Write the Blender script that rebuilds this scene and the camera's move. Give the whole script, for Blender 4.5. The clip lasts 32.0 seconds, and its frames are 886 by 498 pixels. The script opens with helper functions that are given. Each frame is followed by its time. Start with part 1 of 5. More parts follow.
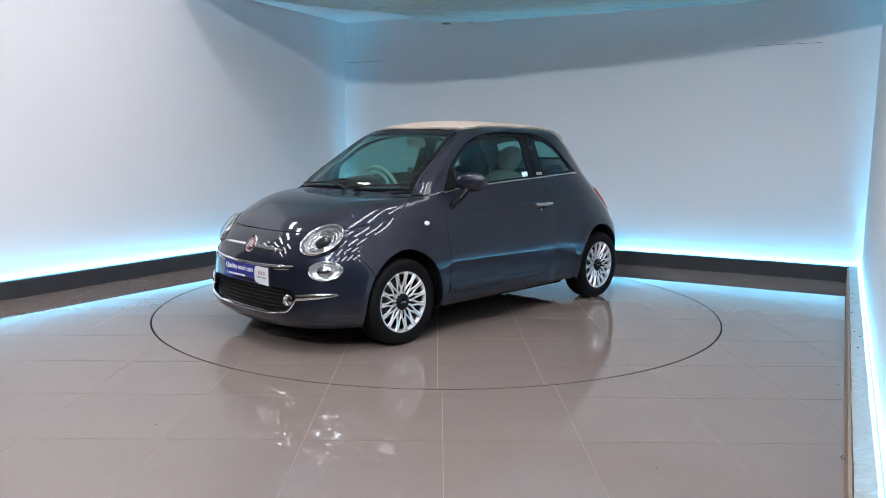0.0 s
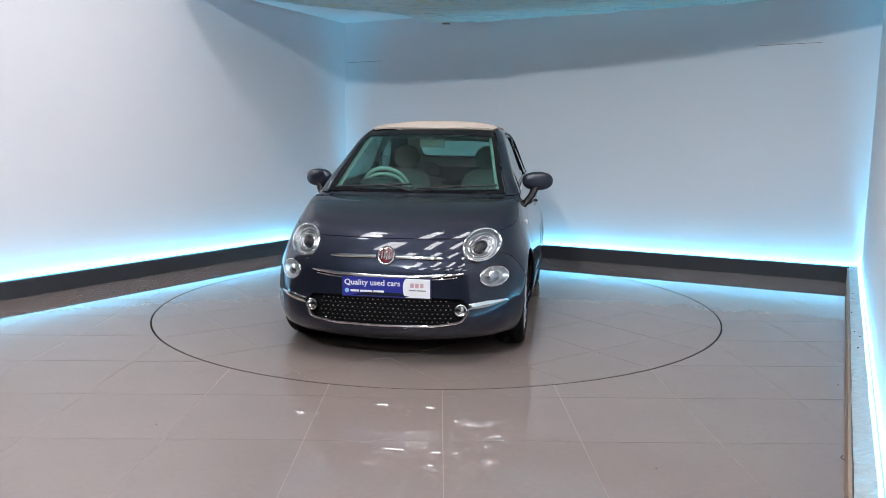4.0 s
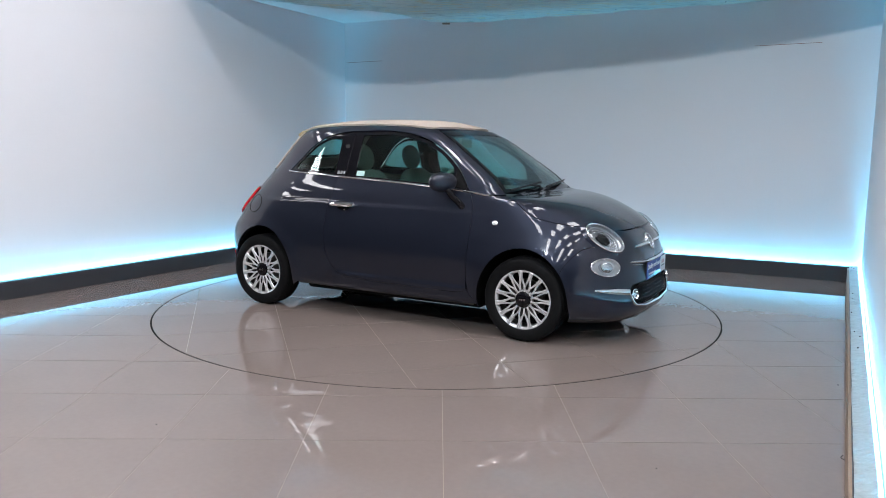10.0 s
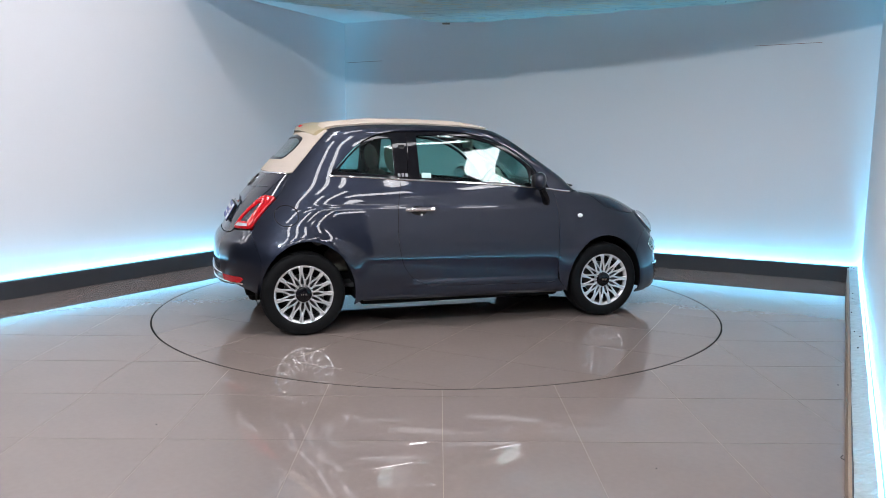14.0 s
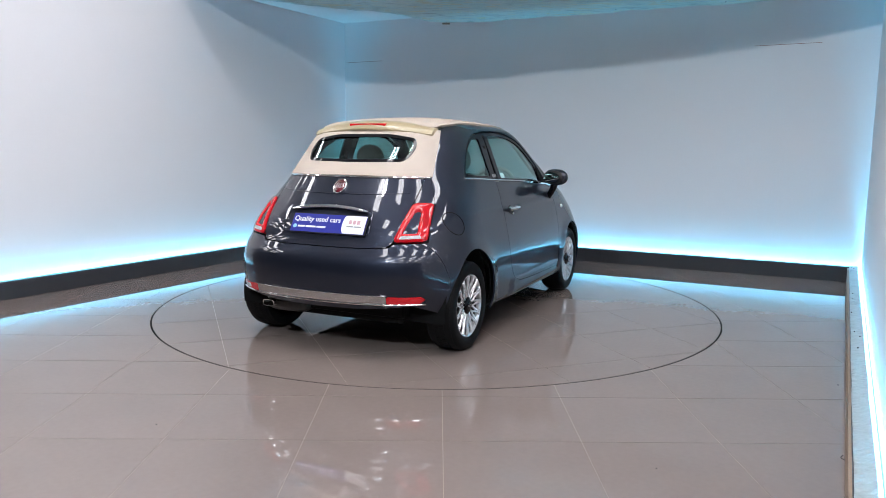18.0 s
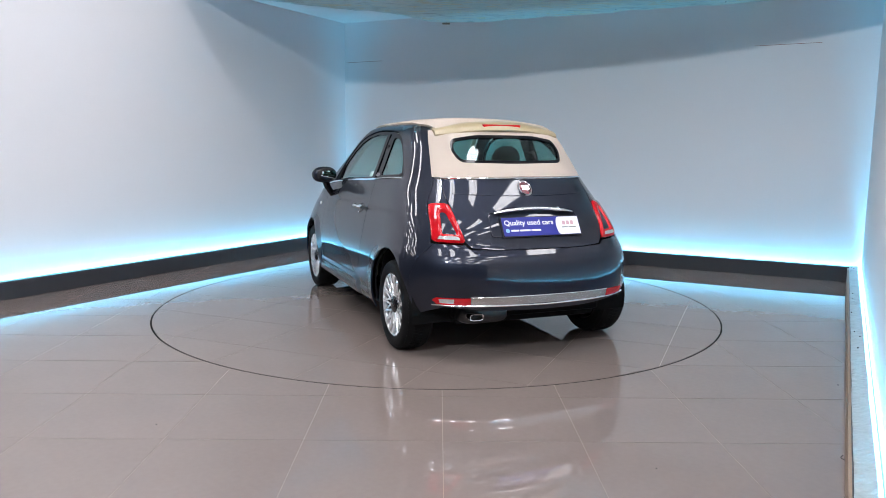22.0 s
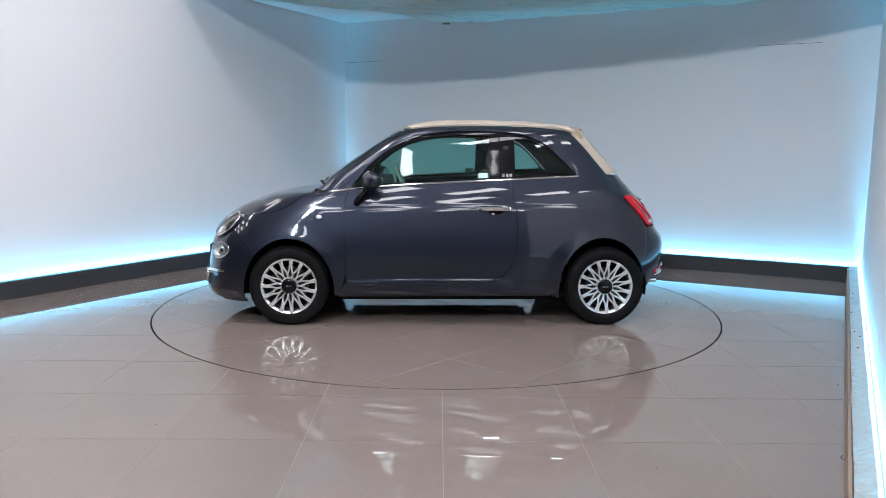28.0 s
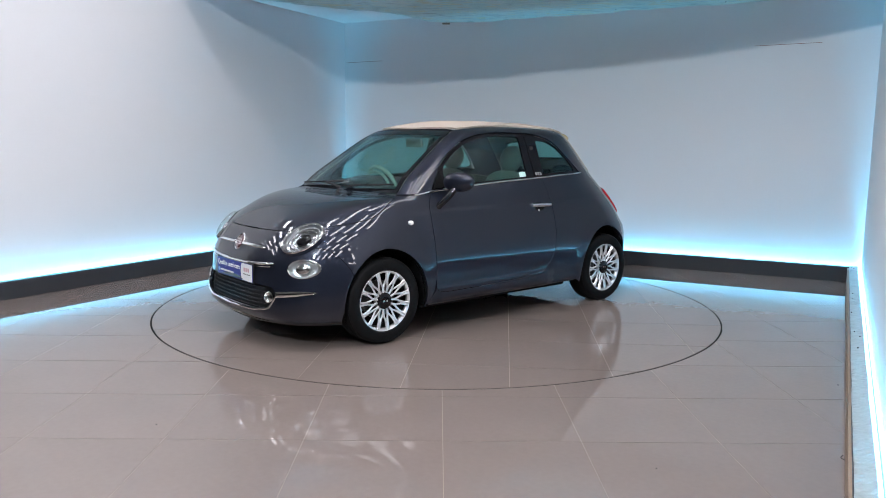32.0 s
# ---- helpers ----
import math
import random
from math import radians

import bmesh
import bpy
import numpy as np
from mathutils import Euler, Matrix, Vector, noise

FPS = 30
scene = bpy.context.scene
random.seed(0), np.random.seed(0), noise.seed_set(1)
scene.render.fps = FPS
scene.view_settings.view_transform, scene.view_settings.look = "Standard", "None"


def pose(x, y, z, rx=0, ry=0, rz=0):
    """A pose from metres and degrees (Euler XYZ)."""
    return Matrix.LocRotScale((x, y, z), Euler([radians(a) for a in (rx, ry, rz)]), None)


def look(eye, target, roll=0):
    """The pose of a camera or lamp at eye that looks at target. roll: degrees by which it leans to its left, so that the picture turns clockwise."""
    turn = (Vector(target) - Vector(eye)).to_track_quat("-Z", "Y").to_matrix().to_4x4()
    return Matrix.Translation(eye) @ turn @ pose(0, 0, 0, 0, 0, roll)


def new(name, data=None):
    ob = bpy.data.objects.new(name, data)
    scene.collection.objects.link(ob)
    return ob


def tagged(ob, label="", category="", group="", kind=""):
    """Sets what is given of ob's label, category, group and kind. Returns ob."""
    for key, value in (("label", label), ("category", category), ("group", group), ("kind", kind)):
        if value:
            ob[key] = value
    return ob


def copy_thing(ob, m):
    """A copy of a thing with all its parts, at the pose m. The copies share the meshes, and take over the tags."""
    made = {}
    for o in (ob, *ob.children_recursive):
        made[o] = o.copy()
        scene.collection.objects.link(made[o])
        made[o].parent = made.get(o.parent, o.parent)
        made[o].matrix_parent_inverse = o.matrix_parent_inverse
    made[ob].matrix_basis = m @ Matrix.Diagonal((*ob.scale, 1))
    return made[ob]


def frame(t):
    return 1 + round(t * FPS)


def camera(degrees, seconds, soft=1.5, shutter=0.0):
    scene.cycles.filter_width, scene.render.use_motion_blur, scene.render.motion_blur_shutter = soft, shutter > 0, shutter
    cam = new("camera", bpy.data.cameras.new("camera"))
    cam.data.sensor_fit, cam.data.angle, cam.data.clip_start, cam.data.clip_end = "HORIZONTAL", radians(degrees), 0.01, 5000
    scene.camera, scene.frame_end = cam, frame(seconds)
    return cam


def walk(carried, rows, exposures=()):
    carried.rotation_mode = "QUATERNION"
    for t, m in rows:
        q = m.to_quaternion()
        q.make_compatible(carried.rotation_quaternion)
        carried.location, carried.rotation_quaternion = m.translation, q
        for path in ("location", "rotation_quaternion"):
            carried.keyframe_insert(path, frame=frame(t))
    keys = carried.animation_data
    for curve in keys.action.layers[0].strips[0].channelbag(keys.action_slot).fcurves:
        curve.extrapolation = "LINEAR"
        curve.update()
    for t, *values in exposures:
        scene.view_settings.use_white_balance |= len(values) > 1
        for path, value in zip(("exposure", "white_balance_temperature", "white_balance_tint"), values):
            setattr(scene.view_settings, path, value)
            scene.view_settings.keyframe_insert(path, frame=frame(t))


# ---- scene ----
from mathutils.geometry import delaunay_2d_cdt

# ---------------------------------------------------------------- camera
cam = camera(61.885, 32.0, soft=0.6)
EYE = pose(0.0, -6.055, 1.2903, 90 - 7.876, 0, -0.4086) @ pose(0, 0, 0, 0, 0, 0.5863)
walk(cam, [(0, EYE), (32, EYE)], exposures=[(0, 0.0), (32, 0.0)])

# ---------------------------------------------------------------- plan, in metres
# turntable axis at the origin, skirting lines of the stage below
CORNER = Vector((-1.210, 3.847))       # back corner, face of the skirting
ALONG_L = Vector((-0.5174, -0.8558))     # left wall, from the corner towards the viewer
ALONG_R = Vector((0.8912, -0.4536))      # back wall, from the corner to the right
SKIRT_H, LEDGE, GAP = 0.15, 0.072, 0.036
BACK_LEN = 5.933
ALONG_S = Vector((-0.4814, -0.8765))     # right wall, towards the viewer
CORNER_S = CORNER + ALONG_R * BACK_LEN
CEIL = 2.884
DISC_R = 2.230
DISC_X, DISC_Y = -0.08, 0.0            # joint lines of the turntable
TILE_X, TILE_Y = 0.616, 0.590

# ---------------------------------------------------------------- light
world = bpy.data.worlds.new("world")
scene.world = world
world.use_nodes = True
world.node_tree.nodes["Background"].inputs[0].default_value = (0.75, 0.85, 1.0, 1)
world.node_tree.nodes["Background"].inputs[1].default_value = 0.15


def area_lamp(name, m, sx, sy, watts, colour):
    lamp = bpy.data.lights.new(name, "AREA")
    lamp.shape, lamp.size, lamp.size_y = "RECTANGLE", sx, sy
    lamp.energy, lamp.color = watts, colour
    ob = new(name, lamp)
    ob.matrix_world = m
    return ob


LED = (0.12, 0.62, 1.0)
COOL = (0.98, 0.95, 1.0)
ROOF_H = 4.50
PANELS = [(x, y) for y in (-1.7, -3.3, -4.9, -6.5, -8.1) for x in (-1.6, -0.35, 0.9, 2.15, 3.4, 4.65)]
PANELS += [(x, y) for y in (-1.7, -0.1, 1.5) for x in (-9.1, -7.85, -6.6, -5.35, -4.1) if y > -1 or x < -6]
PANEL_TURN = -31.0   # the panels run with the side walls of the stage
# strong round spots: place, aim, watts, colour
SPOTS = [((-2.3, -7.2), (1.6, 2.3, 1.2), 225.0, (0.82, 0.92, 1.0)), ((-1.4, -1.8), (-2.9, 0.9, 1.6), 38.0, COOL)]


def led(a, b):
    """A long strip lamp in the slot behind the skirting, shining up the wall."""
    d = b - a
    m = Matrix.Translation(((a.x + b.x) / 2, (a.y + b.y) / 2, 0.10))
    x = Vector((d.x, d.y, 0)).normalized()
    z = Vector((0, 0, -1))
    y = z.cross(x)
    r = Matrix((x, y, z)).transposed().to_4x4()
    area_lamp("led_lamp", m @ r, d.length, 0.012, 9.0 * d.length, LED)


# ---------------------------------------------------------------- materials
def material(name, base, rough=0.5, metal=0.0, coat=0.0, spec=0.5, var=0.06, scale=6.0, bump=0.0, bscale=200.0, fine=60.0):
    m = bpy.data.materials.new(name)
    m.use_nodes = True
    nt = m.node_tree
    b = nt.nodes["Principled BSDF"]
    b.inputs["Roughness"].default_value = rough
    b.inputs["Metallic"].default_value = metal
    b.inputs["Coat Weight"].default_value = coat
    b.inputs["Coat Roughness"].default_value = 0.03
    b.inputs["Specular IOR Level"].default_value = spec
    co = nt.nodes.new("ShaderNodeTexCoord")
    n1, n2 = nt.nodes.new("ShaderNodeTexNoise"), nt.nodes.new("ShaderNodeTexNoise")
    n1.inputs["Scale"].default_value, n2.inputs["Scale"].default_value = scale, fine
    n1.inputs["Detail"].default_value = n2.inputs["Detail"].default_value = 4
    add = nt.nodes.new("ShaderNodeMath")
    add.operation = "ADD"
    mix = nt.nodes.new("ShaderNodeMix")
    mix.data_type = "RGBA"
    nt.links.new(co.outputs["Object"], n1.inputs["Vector"])
    nt.links.new(co.outputs["Object"], n2.inputs["Vector"])
    nt.links.new(n1.outputs["Fac"], add.inputs[0])
    nt.links.new(n2.outputs["Fac"], add.inputs[1])
    half = nt.nodes.new("ShaderNodeMath")
    half.operation = "MULTIPLY"
    half.inputs[1].default_value = 0.5
    nt.links.new(add.outputs[0], half.inputs[0])
    nt.links.new(half.outputs[0], mix.inputs["Factor"])
    mix.inputs["A"].default_value = (*[min(1, c * (1 - 2 * var)) for c in base], 1)
    mix.inputs["B"].default_value = (*[min(1, c * (1 + 2 * var)) for c in base], 1)
    nt.links.new(mix.outputs["Result"], b.inputs["Base Color"])
    if bump:
        n3, bp = nt.nodes.new("ShaderNodeTexNoise"), nt.nodes.new("ShaderNodeBump")
        n3.inputs["Scale"].default_value = bscale
        nt.links.new(co.outputs["Object"], n3.inputs["Vector"])
        bp.inputs["Strength"].default_value, bp.inputs["Distance"].default_value = bump, 0.002
        nt.links.new(n3.outputs["Fac"], bp.inputs["Height"])
        nt.links.new(bp.outputs["Normal"], b.inputs["Normal"])
    return m


def glass(name, tint, gloss=1.0):
    m = bpy.data.materials.new(name)
    m.use_nodes = True
    nt = m.node_tree
    nt.nodes.remove(nt.nodes["Principled BSDF"])
    out = nt.nodes["Material Output"]
    tr, gl, mix, lw, pw, ad = (nt.nodes.new("ShaderNode" + k) for k in ("BsdfTransparent", "BsdfGlossy", "MixShader", "LayerWeight", "Math", "Math"))
    tr.inputs[0].default_value = (*tint, 1)
    gl.inputs["Roughness"].default_value = 0.01
    gl.inputs["Color"].default_value = (gloss, gloss, gloss, 1)
    lw.inputs["Blend"].default_value = 0.5
    pw.operation, ad.operation = "POWER", "MULTIPLY_ADD"
    pw.inputs[1].default_value = 4.0
    ad.inputs[1].default_value, ad.inputs[2].default_value = 0.9, 0.045
    nt.links.new(lw.outputs["Facing"], pw.inputs[0])
    nt.links.new(pw.outputs[0], ad.inputs[0])
    nt.links.new(ad.outputs[0], mix.inputs[0])
    nt.links.new(tr.outputs[0], mix.inputs[1])
    nt.links.new(gl.outputs[0], mix.inputs[2])
    nt.links.new(mix.outputs[0], out.inputs[0])
    return m


def glow(name, colour, power):
    m = bpy.data.materials.new(name)
    m.use_nodes = True
    b = m.node_tree.nodes["Principled BSDF"]
    b.inputs["Base Color"].default_value = (*colour, 1)
    b.inputs["Emission Color"].default_value = (*colour, 1)
    b.inputs["Emission Strength"].default_value = power
    return m


WALL = material("wall_paint", (0.77, 0.765, 0.79), 0.55, var=0.012, scale=1.2, bump=0.05, bscale=90)
CEILING = material("ceiling_paint", (0.78, 0.79, 0.80), 0.7, var=0.02)
HALL = material("hall_paint", (0.065, 0.066, 0.070), 0.7, var=0.05)
HALL_TOP = material("hall_ceiling_paint", (0.66, 0.66, 0.67), 0.7, var=0.04)
SKIRT = material("skirting_paint", (0.042, 0.044, 0.050), 0.36, var=0.05, scale=3, fine=12)
TAPE = material("ledge_metal", (0.46, 0.48, 0.47), 0.34, metal=0.35, var=0.12, scale=14, bump=0.6, bscale=45)
WOOD = material("edge_wood", (0.30, 0.22, 0.16), 0.5, var=0.12, scale=9, bump=0.1)
TILES = material("porcelain_tile", (0.216, 0.174, 0.158), 0.004, var=0.06, scale=2.4, spec=0.66, fine=35)
GROUT = material("grout", (0.24, 0.185, 0.155), 0.85, var=0.12, scale=30)
GAPRING = material("dark_gap", (0.008, 0.007, 0.007), 0.9, spec=0.05)
PAINT = material("grey_blue_paint", (0.0195, 0.0235, 0.0375), 0.44, metal=0.70, coat=1.0, spec=0.05, var=0.03, scale=400, fine=900)
LINER = material("black_liner", (0.006, 0.006, 0.0065), 0.8, spec=0.1)
BLACK = material("gloss_black", (0.006, 0.006, 0.008), 0.03, spec=0.28, var=0.05)
PLASTIC = material("black_plastic", (0.011, 0.011, 0.012), 0.5, spec=0.35, var=0.1, bump=0.15, bscale=700)
CHROME = material("chrome", (0.86, 0.87, 0.88), 0.06, metal=1.0, var=0.02)
MIRROR = material("mirror_glass", (0.42, 0.47, 0.49), 0.02, metal=1.0, var=0.02)
SATIN = material("satin_metal", (0.62, 0.63, 0.64), 0.17, metal=1.0, var=0.03)
ALLOY = material("alloy", (0.80, 0.80, 0.81), 0.27, metal=0.65, coat=0.4, var=0.03)
RUBBER = material("tyre_rubber", (0.006, 0.006, 0.0065), 0.62, spec=0.12, var=0.12, scale=30, bump=0.2, bscale=300)
FABRIC = material("beige_canvas", (0.47, 0.395, 0.335), 0.85, var=0.05, scale=8, bump=0.35, bscale=900, fine=300)
FABRIC_LIP = material("beige_lip", (0.36, 0.29, 0.17), 0.3, var=0.03, coat=0.5)
CREAM = material("cream_plastic", (0.50, 0.49, 0.41), 0.5, var=0.04, bump=0.08, bscale=600)
SEAT = material("beige_cloth", (0.185, 0.178, 0.145), 0.85, var=0.08, scale=25, bump=0.3, bscale=500)
CARPET = material("dark_carpet", (0.02, 0.02, 0.021), 0.9, var=0.2, scale=60)
DASH = material("dark_soft_plastic", (0.03, 0.03, 0.032), 0.6, var=0.1, bump=0.2, bscale=500)
DARKCLOTH = material("dark_cloth", (0.022, 0.021, 0.020), 0.9, var=0.1, bump=0.2, bscale=500)
STICKER = material("pale_sticker", (0.45, 0.65, 0.62), 0.5, var=0.1, scale=80)
REDLENS = material("red_lens", (0.50, 0.006, 0.012), 0.06, coat=0.3, var=0.06, scale=60)
DISC = material("brake_steel", (0.07, 0.07, 0.07), 0.35, metal=1.0, var=0.1, scale=30)
BARREL = material("rim_barrel", (0.035, 0.035, 0.036), 0.5, metal=0.4, var=0.2, scale=30)
BLUE = material("plate_blue", (0.018, 0.025, 0.26), 0.35, var=0.03)
WHITE = material("plate_white", (0.80, 0.80, 0.81), 0.35, var=0.02)
BADGE = material("badge_red", (0.09, 0.008, 0.014), 0.2, coat=1.0, var=0.05)
PINK = material("logo_pink", (0.58, 0.34, 0.38), 0.4, var=0.03)
GREYINK = material("grey_ink", (0.22, 0.22, 0.23), 0.5, var=0.03)
SKYINK = material("light_blue_ink", (0.25, 0.50, 0.75), 0.4, var=0.03)
GLASS = glass("tinted_glass", (0.66, 0.85, 0.83))
CLEAR = glass("clear_lens", (0.93, 0.95, 0.95), 0.6)
PANEL_GLOW = glow("diffuser_glow", (0.97, 0.96, 1.0), 14.6)
LED_GLOW = glow("led_glow", (0.35, 0.85, 1.0), 5.0)


# ---------------------------------------------------------------- helpers
def mesh_ob(name, verts, faces, mat, parent=None, normals=None, smooth=False, label=""):
    me = bpy.data.meshes.new(name)
    me.from_pydata([tuple(v) for v in verts], [], [tuple(f) for f in faces])
    me.materials.append(mat)
    if smooth or normals is not None:
        me.polygons.foreach_set("use_smooth", [True] * len(me.polygons))
    if normals is not None:
        me.normals_split_custom_set_from_vertices([tuple(n) for n in normals])
    me.update()
    ob = new(name, me)
    if parent:
        ob.parent = parent
    if label:
        tagged(ob, label)
    return ob


def part(name, bm, mat, parent=None, label="", smooth=False):
    me = bpy.data.meshes.new(name)
    bm.to_mesh(me)
    bm.free()
    me.materials.append(mat)
    if smooth:
        me.polygons.foreach_set("use_smooth", [True] * len(me.polygons))
        me.set_sharp_from_angle(angle=radians(38))
    ob = new(name, me)
    if parent:
        ob.parent = parent
    if label:
        tagged(ob, label)
    return ob


def box(bm, lo, hi, bevel=0.0, m=None):
    c = [(a + b) / 2 for a, b in zip(lo, hi)]
    s = [b - a for a, b in zip(lo, hi)]
    mm = Matrix.Translation(c) @ Matrix.Diagonal((*s, 1))
    r = bmesh.ops.create_cube(bm, size=1, matrix=mm)
    vs = r["verts"]
    if bevel:
        es = list({e for v in vs for e in v.link_edges})
        r = bmesh.ops.bevel(bm, geom=es, offset=bevel, segments=2, affect="EDGES", profile=0.5)
        vs = list({v for f in r["faces"] for v in f.verts} | {v for v in vs if v.is_valid})
    if m is not None:
        bmesh.ops.transform(bm, matrix=m, verts=vs)
    return vs


def empty(name, m=None):
    ob = new(name)
    ob.empty_display_size = 0.2
    if m is not None:
        ob.matrix_world = m
    return ob


def inside(pts, loop):
    """Even-odd test of many 2D points against one loop."""
    p, q = np.asarray(pts, float), np.asarray(loop, float)
    r = np.roll(q, -1, 0)
    hit = np.zeros(len(p), bool)
    for (x1, y1), (x2, y2) in zip(q, r):
        if y1 == y2:
            continue
        c = ((y1 > p[:, 1]) != (y2 > p[:, 1])) & (p[:, 0] < (x2 - x1) * (p[:, 1] - y1) / (y2 - y1) + x1)
        hit ^= c
    return hit


def resample(loop, step, closed=True):
    out, n = [], len(loop)
    for i in range(n if closed else n - 1):
        a, b = np.array(loop[i], float), np.array(loop[(i + 1) % n], float)
        k = max(1, int(math.ceil(np.linalg.norm(b - a) / step)))
        out += [tuple(a + (b - a) * j / k) for j in range(k)]
    if not closed:
        out.append(tuple(loop[-1]))
    return out


def rounded(loop, r=0.02, n=5):
    """A polygon with its corners rounded."""
    out, k = [], len(loop)
    for i in range(k):
        p, c, q = (np.array(loop[j % k], float) for j in (i - 1, i, i + 1))
        d1, d2 = p - c, q - c
        l1, l2 = np.linalg.norm(d1), np.linalg.norm(d2)
        t = min(r, l1 * 0.45, l2 * 0.45)
        a, b = c + d1 / l1 * t, c + d2 / l2 * t
        out += [tuple((1 - s) ** 2 * a + 2 * s * (1 - s) * c + s * s * b) for s in np.linspace(0, 1, n)]
    return out


def smooth_line(pts, n=6):
    """Catmull-Rom through open points."""
    p = [np.array(q, float) for q in pts]
    p = [2 * p[0] - p[1]] + p + [2 * p[-1] - p[-2]]
    out = []
    for i in range(1, len(p) - 2):
        for s in np.linspace(0, 1, n, endpoint=False):
            a, b, c, d = p[i - 1], p[i], p[i + 1], p[i + 2]
            out.append(tuple(0.5 * (2 * b + (c - a) * s + (2 * a - 5 * b + 4 * c - d) * s * s + (3 * b - a - 3 * c + d) * s ** 3)))
    out.append(tuple(p[-2]))
    return out


def inset(loop, d):
    """The loop moved inwards by d."""
    q = [np.array(p, float) for p in loop]
    q = [p for i, p in enumerate(q) if np.linalg.norm(p - q[i - 1]) > 1e-6]
    area = sum(a[0] * b[1] - b[0] * a[1] for a, b in zip(q, q[1:] + q[:1]))
    sg = 1 if area > 0 else -1
    out = []
    for i in range(len(q)):
        a, b, c = q[i - 1], q[i], q[(i + 1) % len(q)]
        t1, t2 = (b - a) / np.linalg.norm(b - a), (c - b) / np.linalg.norm(c - b)
        n = np.array([-(t1[1] + t2[1]), t1[0] + t2[0]])
        l = np.linalg.norm(n)
        if l < 1e-6:
            out.append(tuple(b))
            continue
        n /= l
        k = max(0.5, abs(n @ np.array([-t1[1], t1[0]])))
        out.append(tuple(b + n * sg * d / k))
    return out


def fill(loop, holes=(), step=0.03):
    """Triangles that fill a loop less its holes, with grid points inside. Holes may cross the loop."""
    loops = [resample(loop, step)] + [resample(h, step) for h in holes]
    pts, edges = [], []
    for lp in loops:
        k = len(pts)
        pts += lp
        edges += [(k + i, k + (i + 1) % len(lp)) for i in range(len(lp))]
    q = np.array(loops[0])
    lo, hi = q.min(0), q.max(0)
    gx, gy = np.arange(lo[0] + step / 2, hi[0], step), np.arange(lo[1] + step / 2, hi[1], step * 0.87)
    grid = np.array([(x + (j % 2) * step / 2, y) for j, y in enumerate(gy) for x in gx])
    if len(grid):
        keep = inside(grid, loops[0])
        for h in loops[1:]:
            keep &= ~inside(grid, h)
        allp = np.array(pts)
        grid = grid[keep]
        if len(grid):
            near = np.array([np.min(np.abs(allp - g).max(1)) for g in grid])
            pts = pts + [tuple(g) for g in grid[near > step * 0.45]]
    r = delaunay_2d_cdt([Vector(p) for p in pts], edges, [], 0, 1e-6)
    v = np.array([tuple(p) for p in r[0]])
    f = np.array([tuple(t) for t in r[2]])
    c = v[f].mean(1)
    keep = inside(c, loops[0])
    for h in loops[1:]:
        keep &= ~inside(c, h)
    f = f[keep]
    used = np.unique(f)
    remap = -np.ones(len(v), int)
    remap[used] = np.arange(len(used))
    f = remap[f]
    v = v[used]
    a, b, c = v[f[:, 0]], v[f[:, 1]], v[f[:, 2]]
    flip = ((b - a)[:, 0] * (c - a)[:, 1] - (b - a)[:, 1] * (c - a)[:, 0]) < 0
    f[flip] = f[flip][:, ::-1]
    return v, f


def border(f):
    """Directed border edges of triangles."""
    es = {}
    for t in f:
        for a, b in ((t[0], t[1]), (t[1], t[2]), (t[2], t[0])):
            es[(a, b)] = 1
    return [(a, b) for a, b in es if (b, a) not in es]


def slab(name, loop, z0, z1, mat, parent=None, holes=(), step=9.0, m=None, label=""):
    """A flat plate in the xy plane between z0 and z1."""
    v, f = fill(loop, holes, step)
    n = len(v)
    vs = [(x, y, z1) for x, y in v] + [(x, y, z0) for x, y in v]
    fs = [tuple(t) for t in f] + [tuple(t + n)[::-1] for t in f]
    fs += [(b, a, a + n, b + n) for a, b in border(f)]
    if m is not None:
        vs = [m @ Vector(p) for p in vs]
    return mesh_ob(name, vs, fs, mat, parent, label=label)


def lathe(bm, profile, n=48, m=None):
    """Turns a profile of (radius, height) about z."""
    rings = []
    for r, h in profile:
        rings.append([bm.verts.new((r * math.cos(2 * math.pi * i / n), r * math.sin(2 * math.pi * i / n), h)) for i in range(n)])
    for a, b in zip(rings, rings[1:]):
        for i in range(n):
            j = (i + 1) % n
            bm.faces.new((a[i], a[j], b[j], b[i]))
    vs = [v for r in rings for v in r]
    if m is not None:
        bmesh.ops.transform(bm, matrix=m, verts=vs)
    return vs


def tube(bm, pts, r, n=8, flat=1.0, up=(0, 0, 1), taper=None):
    """A round bar along points."""
    p = [Vector(q) for q in pts]
    rings = []
    for i, c in enumerate(p):
        t = (p[min(i + 1, len(p) - 1)] - p[max(i - 1, 0)]).normalized()
        u = Vector(up)
        s = t.cross(u)
        if s.length < 1e-4:
            s = t.cross(Vector((1, 0, 0)))
        s.normalize()
        u = s.cross(t)
        k = r * (taper[i] if taper else 1)
        rings.append([bm.verts.new(c + (s * math.cos(2 * math.pi * j / n) + u * flat * math.sin(2 * math.pi * j / n)) * k) for j in range(n)])
    for a, b in zip(rings, rings[1:]):
        for j in range(n):
            bm.faces.new((a[j], b[j], b[(j + 1) % n], a[(j + 1) % n]))
    bm.faces.new(rings[0])
    bm.faces.new(rings[-1][::-1])
    return [v for r in rings for v in r]


